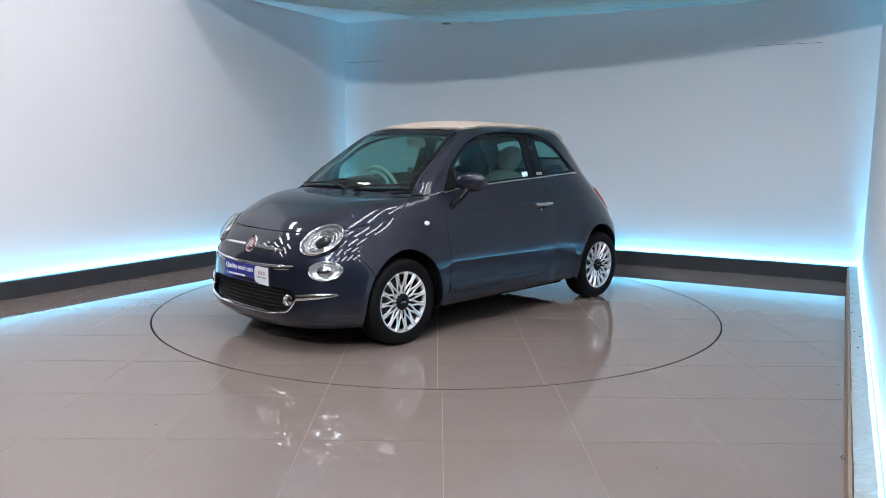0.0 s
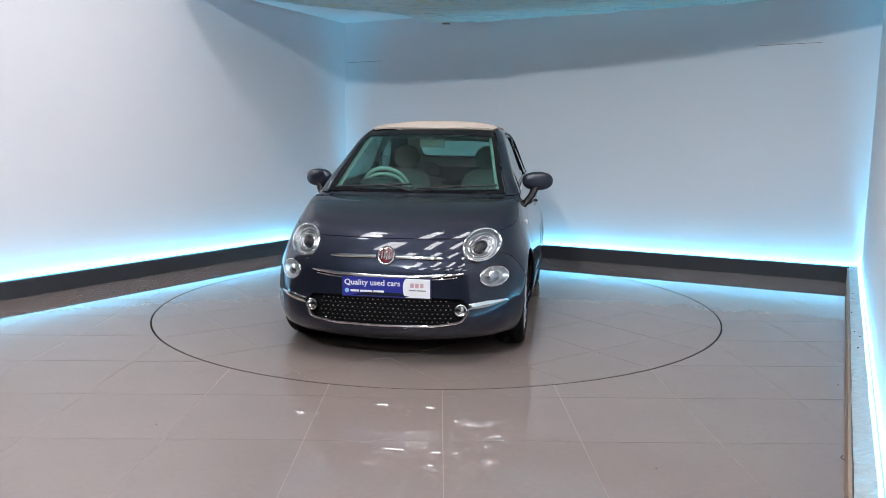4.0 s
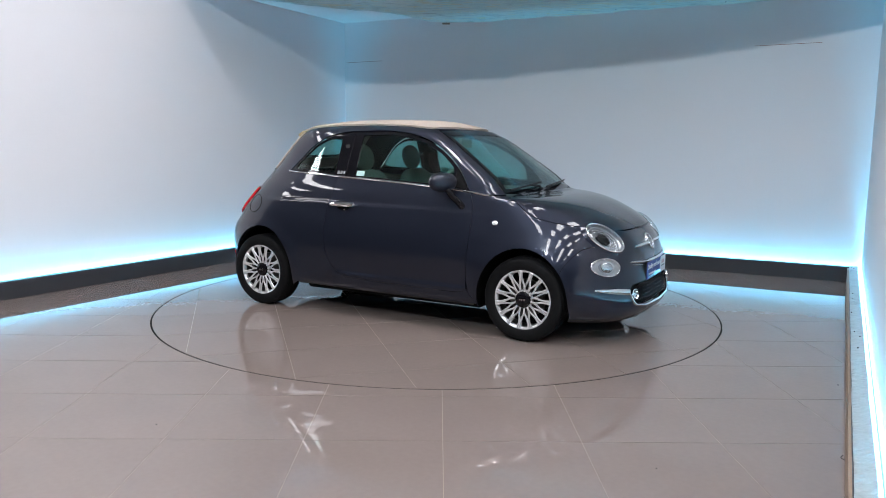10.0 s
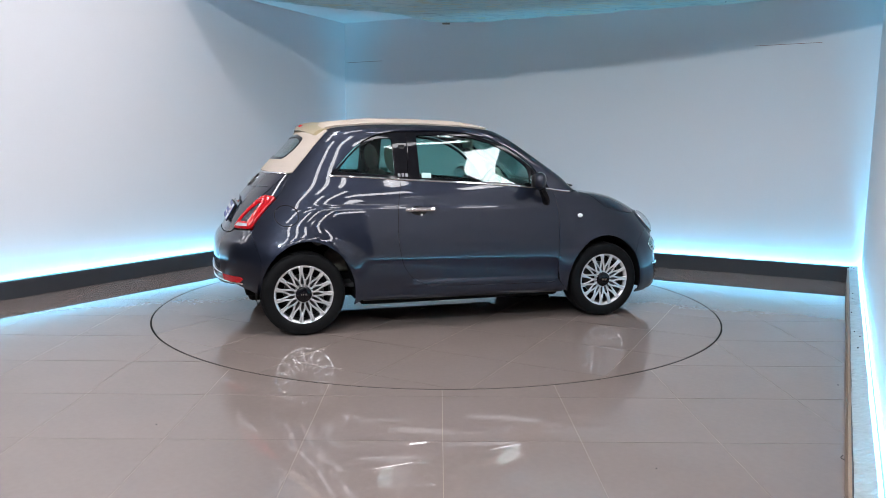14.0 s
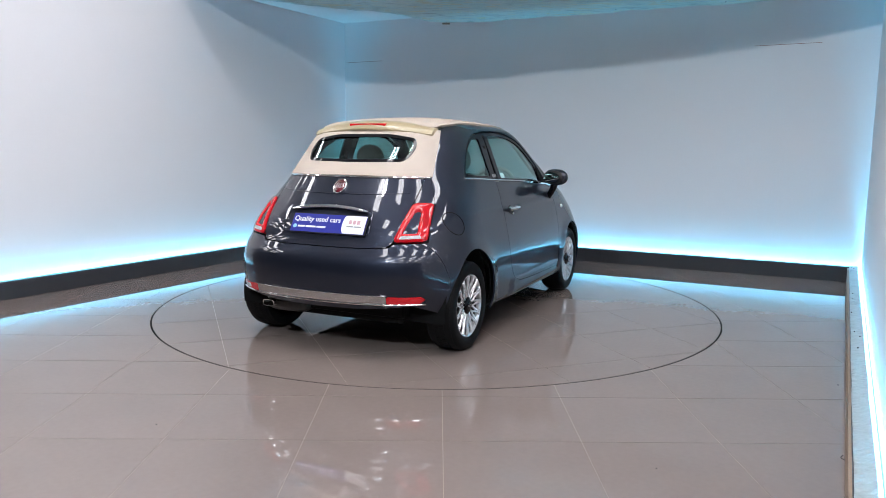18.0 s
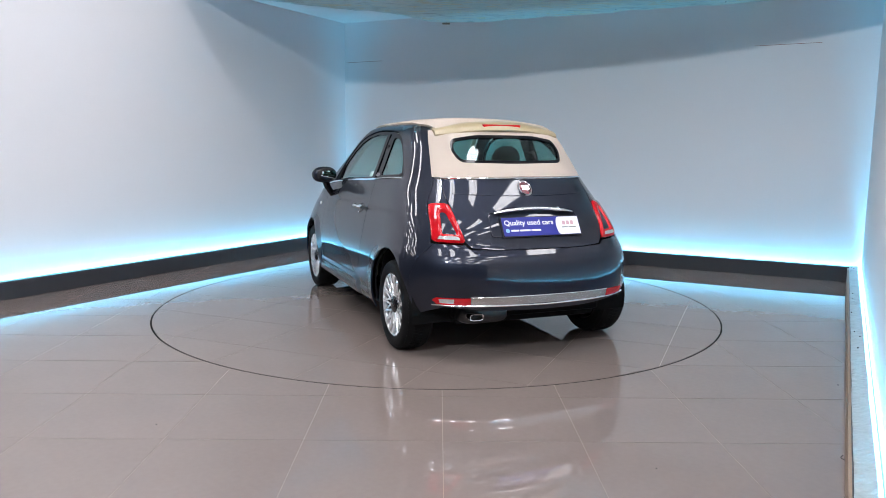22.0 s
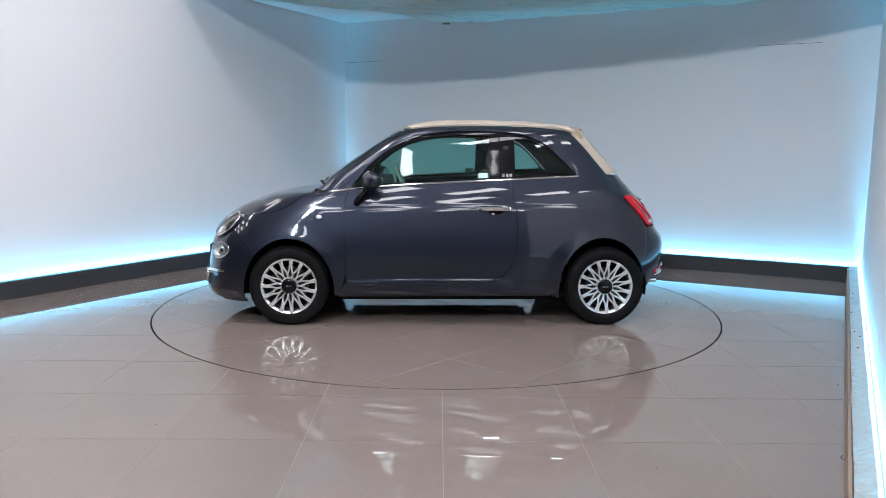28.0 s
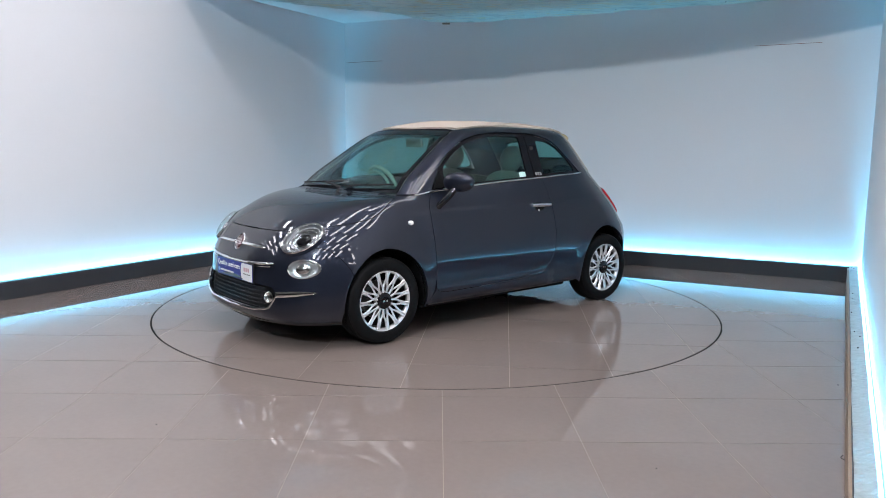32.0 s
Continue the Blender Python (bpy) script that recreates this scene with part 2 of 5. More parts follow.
def blob(bm, centre, size, m=None, e=2.6, nu=20, nv=14):
    """A cushion: a superellipsoid."""
    def pw(c, k):
        return math.copysign(abs(c) ** k, c)
    vs, k = [], 2 / e
    grid = []
    for i in range(nv + 1):
        a = -math.pi / 2 + math.pi * i / nv
        row = []
        for j in range(nu):
            b = 2 * math.pi * j / nu
            p = (pw(math.cos(a), k) * pw(math.cos(b), k) * size[0], pw(math.cos(a), k) * pw(math.sin(b), k) * size[1], pw(math.sin(a), k) * size[2])
            row.append(bm.verts.new(p))
        grid.append(row)
    for a, b in zip(grid, grid[1:]):
        for j in range(nu):
            bm.faces.new((a[j], a[(j + 1) % nu], b[(j + 1) % nu], b[j]))
    vs = [v for r in grid for v in r]
    mm = Matrix.Translation(centre) @ (m if m is not None else Matrix())
    bmesh.ops.transform(bm, matrix=mm, verts=vs)
    bmesh.ops.remove_doubles(bm, verts=vs, dist=1e-5)
    return vs


# ---------------------------------------------------------------- stage
def meet(p, d, q, e):
    det = d.x * -e.y + e.x * d.y
    w = q - p
    s = (w.x * -e.y + e.x * w.y) / det
    return p + d * s


OUT = [Vector((-0.8558, 0.5174)), Vector((0.4536, 0.8912)), Vector((0.8765, -0.4814))]
LEN_L, LEN_S = 4.95, 5.9


def stage_line(o):
    """The four corner points of the stage's outline, moved outwards by o."""
    a = meet(CORNER + OUT[0] * o, ALONG_L, CORNER + OUT[1] * o, ALONG_R)
    b = meet(CORNER + OUT[1] * o, ALONG_R, CORNER_S + OUT[2] * o, ALONG_S)
    return [CORNER + OUT[0] * o + ALONG_L * LEN_L, a, b, CORNER_S + OUT[2] * o + ALONG_S * LEN_S]


def strip(name, i, o1, o2, z0, z1, mat):
    p, q = stage_line(o1), stage_line(o2)
    return slab(name, [p[i], p[i + 1], q[i + 1], q[i]], z0, z1, mat)


WALL_O = LEDGE + GAP
for i, nm in enumerate(("wall_west", "wall_north", "wall_east")):
    ob = strip(nm, i, WALL_O, WALL_O + 0.18, -0.02, 3.0, WALL)
    tagged(ob, "smooth white painted stage wall washed with cyan light", "wall", kind="structure")
    ob = strip("baseboard", i, 0.0, LEDGE - 0.004, -0.01, SKIRT_H - 0.006, SKIRT)
    tagged(ob, "dark grey painted low skirting with a light slot behind", "skirting", kind="structure")
    ob = strip("trim", i, 0.004, LEDGE, SKIRT_H - 0.006, SKIRT_H, SKIRT)
    tagged(ob, "dark painted ledge strip on the skirting", "trim", kind="structure")
    ob = strip("led_strip", i, LEDGE + 0.006, WALL_O - 0.006, 0.085, 0.092, LED_GLOW)
    tagged(ob, "glowing cyan light strip in the slot behind the skirting", "light strip")
    s = stage_line(LEDGE + 0.008)
    # the strips stop short of the back corner
    p, q = s[i], s[i + 1]
    if i == 0:
        q = q + (p - q).normalized() * 0.40
    if i == 1:
        p = p + (q - p).normalized() * 0.40
    led(p, q)
# crinkled silver tape along the ledge of the right wall
p0, q0 = stage_line(0.003)[2], stage_line(LEDGE + 0.003)[2]
nt_, ns_ = 760, 8
vs, fs = [], []
for a in range(nt_ + 1):
    d = a / nt_ * (LEN_S - 0.05)
    wob = 0.004 * noise.noise((d * 3.0, 1.7, 0)) + 0.002 * noise.noise((d * 14.0, 4.1, 0))
    for b in range(ns_ + 1):
        f = b / ns_
        p = p0.lerp(q0, f) + ALONG_S * d + (q0 - p0).normalized() * (wob if b in (0, ns_) else 0)
        amp = 0.4 + 0.6 * max(0.0, min(1.0, 0.5 + 1.6 * noise.noise((d * 1.3, 9.0, 0))))
        crease = abs(noise.noise((d * 34.0 + 1.2 * noise.noise((d * 6, f * 2, 0)), f * 1.1, 2.0)))
        z = SKIRT_H + 0.003 + amp * (0.0065 * (1 - min(1.0, crease * 4.0)) + 0.0035 * noise.noise((d * 16.0, f * 2.0, 5.0)))
        vs.append((p.x, p.y, z))
k = ns_ + 1
fs = [(a * k + b, a * k + b + 1, (a + 1) * k + b + 1, (a + 1) * k + b) for a in range(nt_) for b in range(ns_)]
n = len(vs)
vs += [(x, y, SKIRT_H - 0.001) for x, y, z in vs]
fs += [tuple(i + n for i in reversed(f)) for f in fs]
fs += [(a * k, (a + 1) * k, (a + 1) * k + n, a * k + n) for a in range(nt_)] + [((a + 1) * k + ns_, a * k + ns_, a * k + ns_ + n, (a + 1) * k + ns_ + n) for a in range(nt_)]
ob = mesh_ob("trim", vs, fs, TAPE, smooth=True)
ob.data.set_sharp_from_angle(angle=radians(55))
tagged(ob, "crinkled silver tape along the ledge of the skirting", "tape", kind="structure")
rng = random.Random(4)
bm = bmesh.new()
for d, f in ((1.62, 0.3), (1.86, 0.25), (3.05, 0.3), (3.2, 0.7), (3.5, 0.5), (0.12, 0.3), (0.2, 0.5), (0.34, 0.15), (2.4, 0.1)):
    p = p0.lerp(q0, f) + ALONG_S * d
    box(bm, (-0.005, -0.003, 0), (0.005, 0.003, 0.004), 0.001, pose(p.x, p.y, SKIRT_H + 0.006, 0, 0, rng.uniform(0, 180)))
tagged(part("debris", bm, LINER), "small dark crumbs lying on the silver ledge", "debris", kind="stuff")
ob = strip("trim", 2, -0.012, 0.0, -0.008, SKIRT_H - 0.012, WOOD)
tagged(ob, "thin brown wooden edge board on the skirting", "trim", kind="structure")

# stage ceiling with a bowed front edge
CC, CR0 = Vector((1.52, 4.11)), 4.83
w = stage_line(WALL_O - 0.002)
arc = []
for k in range(181):
    a = radians(150 + k * 2.5 / 2)
    q = Vector((CC.x + CR0 * math.cos(a), CC.y + CR0 * math.sin(a)))
    if (q - w[1]).dot(OUT[0]) < 0 and (q - w[2]).dot(OUT[2]) < 0 and (q - w[1]).dot(OUT[1]) < 0:
        arc.append(tuple(q))
loop = [tuple(w[2]), tuple(w[1])] + arc
ob = slab("ceiling", loop, CEIL, CEIL + 0.10, CEILING)
tagged(ob, "white painted stage ceiling with a bowed front edge", "ceiling", kind="structure")


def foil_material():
    m = material("streaked_foil", (0.20, 0.34, 0.35), 0.32, var=0.1, bump=0.4, bscale=14)
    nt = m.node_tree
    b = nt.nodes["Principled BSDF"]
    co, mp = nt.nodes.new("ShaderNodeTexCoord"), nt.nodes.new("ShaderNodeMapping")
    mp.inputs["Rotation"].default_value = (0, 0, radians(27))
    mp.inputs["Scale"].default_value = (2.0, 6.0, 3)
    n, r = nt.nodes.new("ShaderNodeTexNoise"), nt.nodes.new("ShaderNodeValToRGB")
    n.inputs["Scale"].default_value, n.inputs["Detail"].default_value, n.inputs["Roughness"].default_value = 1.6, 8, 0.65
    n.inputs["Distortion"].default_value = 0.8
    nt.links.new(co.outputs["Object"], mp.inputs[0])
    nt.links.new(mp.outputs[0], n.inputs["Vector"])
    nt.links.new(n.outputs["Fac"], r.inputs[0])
    # stretched noise picks grey-green, teal, ochre and pale streaks for the base colour
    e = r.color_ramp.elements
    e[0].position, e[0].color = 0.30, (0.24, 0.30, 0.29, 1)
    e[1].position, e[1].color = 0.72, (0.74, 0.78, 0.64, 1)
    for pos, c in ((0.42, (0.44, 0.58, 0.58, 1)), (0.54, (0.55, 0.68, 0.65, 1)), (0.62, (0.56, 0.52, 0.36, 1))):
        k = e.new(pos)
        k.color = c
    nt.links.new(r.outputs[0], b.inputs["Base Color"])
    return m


FOIL = foil_material()
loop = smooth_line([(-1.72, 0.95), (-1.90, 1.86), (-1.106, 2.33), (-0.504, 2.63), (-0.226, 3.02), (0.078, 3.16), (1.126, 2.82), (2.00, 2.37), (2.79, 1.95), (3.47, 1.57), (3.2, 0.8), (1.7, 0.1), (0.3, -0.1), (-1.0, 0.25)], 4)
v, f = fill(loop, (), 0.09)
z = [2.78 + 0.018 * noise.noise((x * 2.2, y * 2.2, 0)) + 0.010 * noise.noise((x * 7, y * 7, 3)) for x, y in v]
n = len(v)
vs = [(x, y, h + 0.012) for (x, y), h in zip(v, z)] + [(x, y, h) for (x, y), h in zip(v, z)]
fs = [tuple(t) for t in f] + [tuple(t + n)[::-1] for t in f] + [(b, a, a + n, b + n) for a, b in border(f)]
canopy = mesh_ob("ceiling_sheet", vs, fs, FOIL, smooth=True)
tagged(canopy, "crumpled sheet with teal and ochre streaks, hung under the ceiling", "ceiling panel")
for hx, hy in ((-1.0, 2.2), (0.08, 3.1), (1.9, 2.2), (2.9, 1.7), (0.3, 0.2)):
    bm = bmesh.new()
    tube(bm, [(hx, hy, 2.77), (hx, hy, CEIL + 0.01)], 0.006)
    part("hanger", bm, SATIN, canopy)
bm = bmesh.new()
box(bm, (0.03, 3.12, 2.752), (0.12, 3.16, 2.77), 0.004)
part("clip", bm, WOOD, canopy, "small brown clip")

# thin red-brown scratches on the back wall
SCRATCH = material("scratch", (0.30, 0.14, 0.12), 0.8)
for s0, s1, h in ((0.0, 0.55, 2.377), (5.0, 5.62, 2.345)):
    p = stage_line(WALL_O - 0.003)[1] + ALONG_R * (s0 + 0.02)
    q = p + ALONG_R * (s1 - s0)
    bm = bmesh.new()
    tube(bm, [(p.x, p.y, h), (q.x, q.y, h + 0.004)], 0.0022, 6)
    tagged(part("wall_cable", bm, SCRATCH), "thin reddish wire along the wall", "cable")

# ---------------------------------------------------------------- showroom round the stage
slab("floor", [(-14, -20), (14, -20), (14, 9), (-14, 9)], -0.14, -0.0010, GROUT, holes=[[((DISC_R + 0.004) * math.cos(2 * math.pi * k / 144), (DISC_R + 0.004) * math.sin(2 * math.pi * k / 144)) for k in range(144)]])
tagged(bpy.data.objects["floor"], "grey porcelain tiled showroom floor", "floor", kind="structure")
for nm, lo, hi in (("wall_far", (-14, -20.2, 0), (14, -20, 4.5)), ("wall_side", (-14.2, -20, 0), (-14, 9, 4.5)),
                   ("wall_back", (-14, 9, 0), (14, 9.2, 4.5)), ("wall_end", (14, -20, 0), (14.2, 9, 4.5))):
    bm = bmesh.new()
    box(bm, lo, hi)
    tagged(part(nm, bm, HALL), "plain grey showroom wall", "wall", kind="structure")
bm = bmesh.new()
box(bm, (-14.2, -20.2, 4.5), (14.2, 9.2, 4.7))
tagged(part("ceiling_hall", bm, HALL_TOP), "pale grey showroom ceiling with panel lights", "ceiling", kind="structure")


def strip_light():
    fx = empty("ceiling_light")
    bm = bmesh.new()
    box(bm, (-0.17, -0.66, 0.0), (0.17, 0.66, 0.07), 0.006)
    part("housing", bm, WHITE, fx)
    for i in range(2):
        for j in range(3):
            bm = bmesh.new()
            x0, y0 = -0.150 + i * 0.155, -0.63 + j * 0.425
            box(bm, (x0, y0, -0.012), (x0 + 0.145, y0 + 0.41, -0.001))
            part("diffuser", bm, PANEL_GLOW, fx)
    return tagged(fx, "white gridded ceiling panel light, switched on", "ceiling light", "panel lights of the showroom")


first = strip_light()
first.matrix_world = pose(PANELS[0][0], PANELS[0][1], ROOF_H, 0, 0, PANEL_TURN)
for px, py in PANELS[1:]:
    copy_thing(first, pose(px, py, ROOF_H, 0, 0, PANEL_TURN))

def spotlight(at, aim, watts, colour):
    """A round ceiling spot: a housing on a stem with a bright face."""
    sp = empty("ceiling_spotlight")
    sp.matrix_world = look((at[0], at[1], ROOF_H - 0.12), aim)
    bm = bmesh.new()
    lathe(bm, [(0.0001, 0.16), (0.07, 0.15), (0.10, 0.10), (0.11, 0.012), (0.10, 0.006), (0.0001, 0.006)], 32)
    part("housing", bm, PLASTIC, sp, smooth=True)
    tagged(sp, "black round ceiling spotlight, switched on", "spotlight", "spotlights of the showroom")
    area_lamp("spot_lamp", look((at[0], at[1], ROOF_H - 0.12), aim), 0.16, 0.16, watts, colour)


for at, aim, watts, colour in SPOTS:
    spotlight(at, aim, watts, colour)

# ---------------------------------------------------------------- tiled floor and turntable
JOINT = 0.0017


def circ(r, n=144):
    return [(r * math.cos(2 * math.pi * k / n), r * math.sin(2 * math.pi * k / n)) for k in range(n)]


def tiles(parent, x0, y0, i0, i1, j0, j1, keep, cut_out=None, cut_in=None, angle=0.0):
    shared = None
    for i in range(i0, i1):
        for j in range(j0, j1):
            cx, cy = x0 + (i + 0.5) * TILE_X, y0 + (j + 0.5) * TILE_Y
            if not keep(cx, cy):
                continue
            h, hv = TILE_X / 2 - JOINT, TILE_Y / 2 - JOINT
            far = math.hypot(abs(cx) + TILE_X / 2, abs(cy) + TILE_Y / 2)
            near = math.hypot(max(0, abs(cx) - TILE_X / 2), max(0, abs(cy) - TILE_Y / 2))
            sq = [(cx - h, cy - hv), (cx + h, cy - hv), (cx + h, cy + hv), (cx - h, cy + hv)]
            if cut_out and near < cut_out < far:
                if far < cut_out + 0.02:
                    continue
                v, f = fill(sq, [circ(cut_out)], 0.12)
                if not len(f):
                    continue
            elif cut_out and far <= cut_out:
                continue
            elif cut_in and near >= cut_in:
                continue
            elif cut_in and far > cut_in:
                v, f = clip_disc(sq, cut_in)
                if not len(f):
                    continue
            else:
                if shared is None:
                    ob = slab("tile", [(-h, -hv), (h, -hv), (h, hv), (-h, hv)], -0.010, 0.0, TILES)
                    shared = ob.data
                else:
                    ob = new("tile", shared)
                ob.parent = parent
                ob.location = (cx, cy, 0)
                continue
            n = len(v)
            vs = [(x - cx, y - cy, 0.0) for x, y in v] + [(x - cx, y - cy, -0.010) for x, y in v]
            fs = [tuple(t) for t in f] + [tuple(t + n)[::-1] for t in f] + [(b, a, a + n, b + n) for a, b in border(f)]
            ob = mesh_ob("tile", vs, fs, TILES, parent)
            ob.location = (cx, cy, 0)


def clip_disc(sq, r):
    """A square cut to the inside of a circle about the origin."""
    ring = np.array(circ(r))
    pts = [p for p in resample(sq, 0.05) if math.hypot(*p) < r]
    a = np.array(sq)
    lo, hi = a.min(0), a.max(0)
    pts += [tuple(p) for p in ring if lo[0] <= p[0] <= hi[0] and lo[1] <= p[1] <= hi[1]]
    for k in range(4):
        p, q = np.array(sq[k]), np.array(sq[(k + 1) % 4])
        d = q - p
        A, B, C = d @ d, 2 * p @ d, p @ p - r * r
        D = B * B - 4 * A * C
        if D > 0:
            for s in ((-B - D ** 0.5) / 2 / A, (-B + D ** 0.5) / 2 / A):
                if 0 <= s <= 1:
                    pts.append(tuple(p + d * s))
    if len(pts) < 3:
        return np.zeros((0, 2)), np.zeros((0, 3), int)
    P = np.array(pts)
    c = P.mean(0)
    order = np.argsort(np.arctan2(P[:, 1] - c[1], P[:, 0] - c[0]))
    P = P[order]
    P = [tuple(p) for i, p in enumerate(P) if np.linalg.norm(p - P[i - 1]) > 1e-4]
    if len(P) < 3:
        return np.zeros((0, 2)), np.zeros((0, 3), int)
    return fill(P, (), 9.0)


def in_stage(x, y, grow=0.5):
    w = stage_line(0.0)
    p = Vector((x, y))
    return (p - CORNER).dot(OUT[0]) < grow and (p - CORNER).dot(OUT[1]) < grow and (p - CORNER_S).dot(OUT[2]) < grow


floor_ob = bpy.data.objects["floor"]
tiles(floor_ob, 0.03, -1.752, -9, 8, -9, 10, lambda x, y: in_stage(x, y) and y > -7.2, cut_out=DISC_R + 0.004)
# joined tiles of the hall beyond
vs, fs = [], []
for i in range(-22, 22):
    for j in range(-29, 17):
        cx, cy, h, hv = 0.03 + (i + 0.5) * TILE_X, -1.752 + (j + 0.5) * TILE_Y, TILE_X / 2 - JOINT, TILE_Y / 2 - JOINT
        if -9 <= i < 8 and -9 <= j < 10 and in_stage(cx, cy) and cy > -7.2:
            continue
        k = len(vs)
        vs += [(cx - h, cy - hv, 0), (cx + h, cy - hv, 0), (cx + h, cy + hv, 0), (cx - h, cy + hv, 0)]
        fs.append((k, k + 1, k + 2, k + 3))
tagged(mesh_ob("hall_tiles", vs, fs, TILES, floor_ob), kind="stuff")

table = empty("turntable")
tagged(table, "round tiled turntable flush with the floor, dark gap round it", "turntable")
bm = bmesh.new()
lathe(bm, [(0.0001, -0.0010), (DISC_R - 0.0105, -0.0010), (DISC_R - 0.0105, -0.06)], 144)
part("platform", bm, GROUT, table)
bm = bmesh.new()
lathe(bm, [(DISC_R - 0.0105, -0.006), (DISC_R - 0.0105, -0.0025), (DISC_R + 0.003, -0.0025), (DISC_R + 0.003, -0.006)], 144)
part("rim", bm, GAPRING, table, "thin dark edge ring")
tiles(table, DISC_X, DISC_Y, -5, 5, -5, 5, lambda x, y: True, cut_in=DISC_R - 0.0095)

# crumbs, a scrap of wire and faint scuffs on the floor
bm = bmesh.new()
for x, y, r in ((-1.297, -2.765, 0.0030), (2.231, -2.103, 0.0035), (-2.4, -1.1, 0.003), (0.9, -3.2, 0.0025), (2.35, 0.2, 0.004)):
    lathe(bm, [(0.0001, 0.004), (r * 0.7, 0.003), (r, 0.0002)], 8, Matrix.Translation((x, y, 0.0)))
tagged(part("crumbs", bm, LINER), "small dark crumbs on the tiled floor", "debris", kind="stuff")
bm = bmesh.new()
tube(bm, smooth_line([Vector((1.739, -3.059, 0.003)), Vector((1.715, -3.085, 0.004)), Vector((1.718, -3.108, 0.003)), Vector((1.736, -3.116, 0.003))], 4), 0.0013, 6)
tagged(part("wire_scrap", bm, LINER, smooth=True), "short bent dark scrap of wire on the floor", "wire")
SCUFF = material("scuff", (0.10, 0.085, 0.08), 0.5, var=0.3, scale=60)
bm = bmesh.new()
for x, y, ln, wd, an in ((1.949, 1.151, 0.16, 0.012, 12), (2.30, 1.02, 0.22, 0.006, -20), (1.45, 2.05, 0.12, 0.01, 5), (-2.3, 1.4, 0.2, 0.006, 30), (-1.75, 1.75, 0.14, 0.008, -10), (-2.75, 0.9, 0.18, 0.006, 15)):
    box(bm, (-ln / 2, -wd / 2, 0.0), (ln / 2, wd / 2, 0.0006), 0, pose(x, y, 0.0001, 0, 0, an))
tagged(part("scuff_marks", bm, SCUFF), "faint dark scuff marks on the tiled floor", "scuff mark", kind="stuff")


# ---------------------------------------------------------------- the car: x forwards, y to its left, z up, origin under its middle
def curve(*kn):
    """A smooth monotone curve through (z, value) knots."""
    k = np.array(kn, float)
    x, y = k[:, 0], k[:, 1]
    d = np.diff(y) / np.diff(x)
    t = np.zeros(len(x))
    t[0], t[-1] = d[0], d[-1]
    for i in range(1, len(x) - 1):
        if d[i - 1] * d[i] > 0:
            w1, w2 = 2 * (x[i + 1] - x[i]) + x[i] - x[i - 1], x[i + 1] - x[i] + 2 * (x[i] - x[i - 1])
            t[i] = (w1 + w2) / (w1 / d[i - 1] + w2 / d[i])

    def f(z):
        z = np.clip(np.asarray(z, float), x[0], x[-1])
        i = np.clip(np.searchsorted(x, z) - 1, 0, len(x) - 2)
        h = x[i + 1] - x[i]
        s = (z - x[i]) / h
        return ((1 + 2 * s) * (1 - s) ** 2 * y[i] + s * (1 - s) ** 2 * h * t[i] + s * s * (3 - 2 * s) * y[i + 1] + s * s * (s - 1) * h * t[i + 1])
    return f


def eased(f, width=0.035, top=1.36):
    """The same curve with its bends rounded over some centimetres, but for the roof's crown."""
    z = np.arange(0.0, 1.5, 0.002)
    zz = np.arange(-0.2, 1.7, 0.002)
    v = f(zz)
    k = np.exp(-0.5 * (np.arange(-90, 91) * 0.002 / width) ** 2)
    soft = np.interp(z, zz, np.convolve(v, k / k.sum(), "same"))
    w = np.clip((top + 0.04 - z) / 0.06, 0, 1) * np.clip((z - 0.20) / 0.10, 0, 1)
    v = w * soft + (1 - w) * f(z)

    def g(q):
        return np.interp(np.asarray(q, float), z, v)
    return g


# level by level: half width, nose, tail, where the nose and the tail begin to round, and how squarely
cW = eased(curve((0.14, 0.752), (0.20, 0.783), (0.26, 0.805), (0.36, 0.820), (0.50, 0.824), (0.62, 0.812), (0.72, 0.792), (0.82, 0.766), (0.90, 0.744), (0.97, 0.720), (1.05, 0.684), (1.15, 0.643), (1.25, 0.604), (1.34, 0.570), (1.40, 0.538), (1.44, 0.486), (1.47, 0.375), (1.49, 0.216), (1.4995, 0.045)), 0.03)
cXF = curve((0.14, 1.782), (0.20, 1.851), (0.25, 1.862), (0.35, 1.850), (0.45, 1.834), (0.55, 1.817), (0.64, 1.779), (0.70, 1.741), (0.75, 1.698), (0.80, 1.635), (0.865, 1.508), (0.92, 1.345), (0.948, 1.178), (0.958, 1.045), (0.985, 0.980), (1.071, 0.887), (1.24, 0.653), (1.39, 0.424), (1.434, 0.329), (1.465, 0.220), (1.49, 0.037), (1.4995, -0.285))
cXR = eased(curve((0.14, -1.574), (0.20, -1.639), (0.26, -1.666), (0.35, -1.709), (0.42, -1.717), (0.50, -1.719), (0.57, -1.715), (0.62, -1.703), (0.655, -1.679), (0.68, -1.652), (0.80, -1.598), (0.90, -1.527), (0.96, -1.477), (1.06, -1.388), (1.141, -1.314), (1.313, -1.154), (1.40, -1.060), (1.435, -1.005), (1.46, -0.899), (1.482, -0.714), (1.4995, -0.299)), 0.018)
cCF = eased(curve((0.14, 1.19), (0.30, 1.15), (0.45, 1.085), (0.60, 1.01), (0.75, 0.91), (0.85, 0.80), (0.93, 0.805), (1.0, 0.79), (1.08, 0.68), (1.18, 0.485), (1.28, 0.325), (1.38, 0.175), (1.45, -0.03), (1.4995, -0.40)), 0.045)
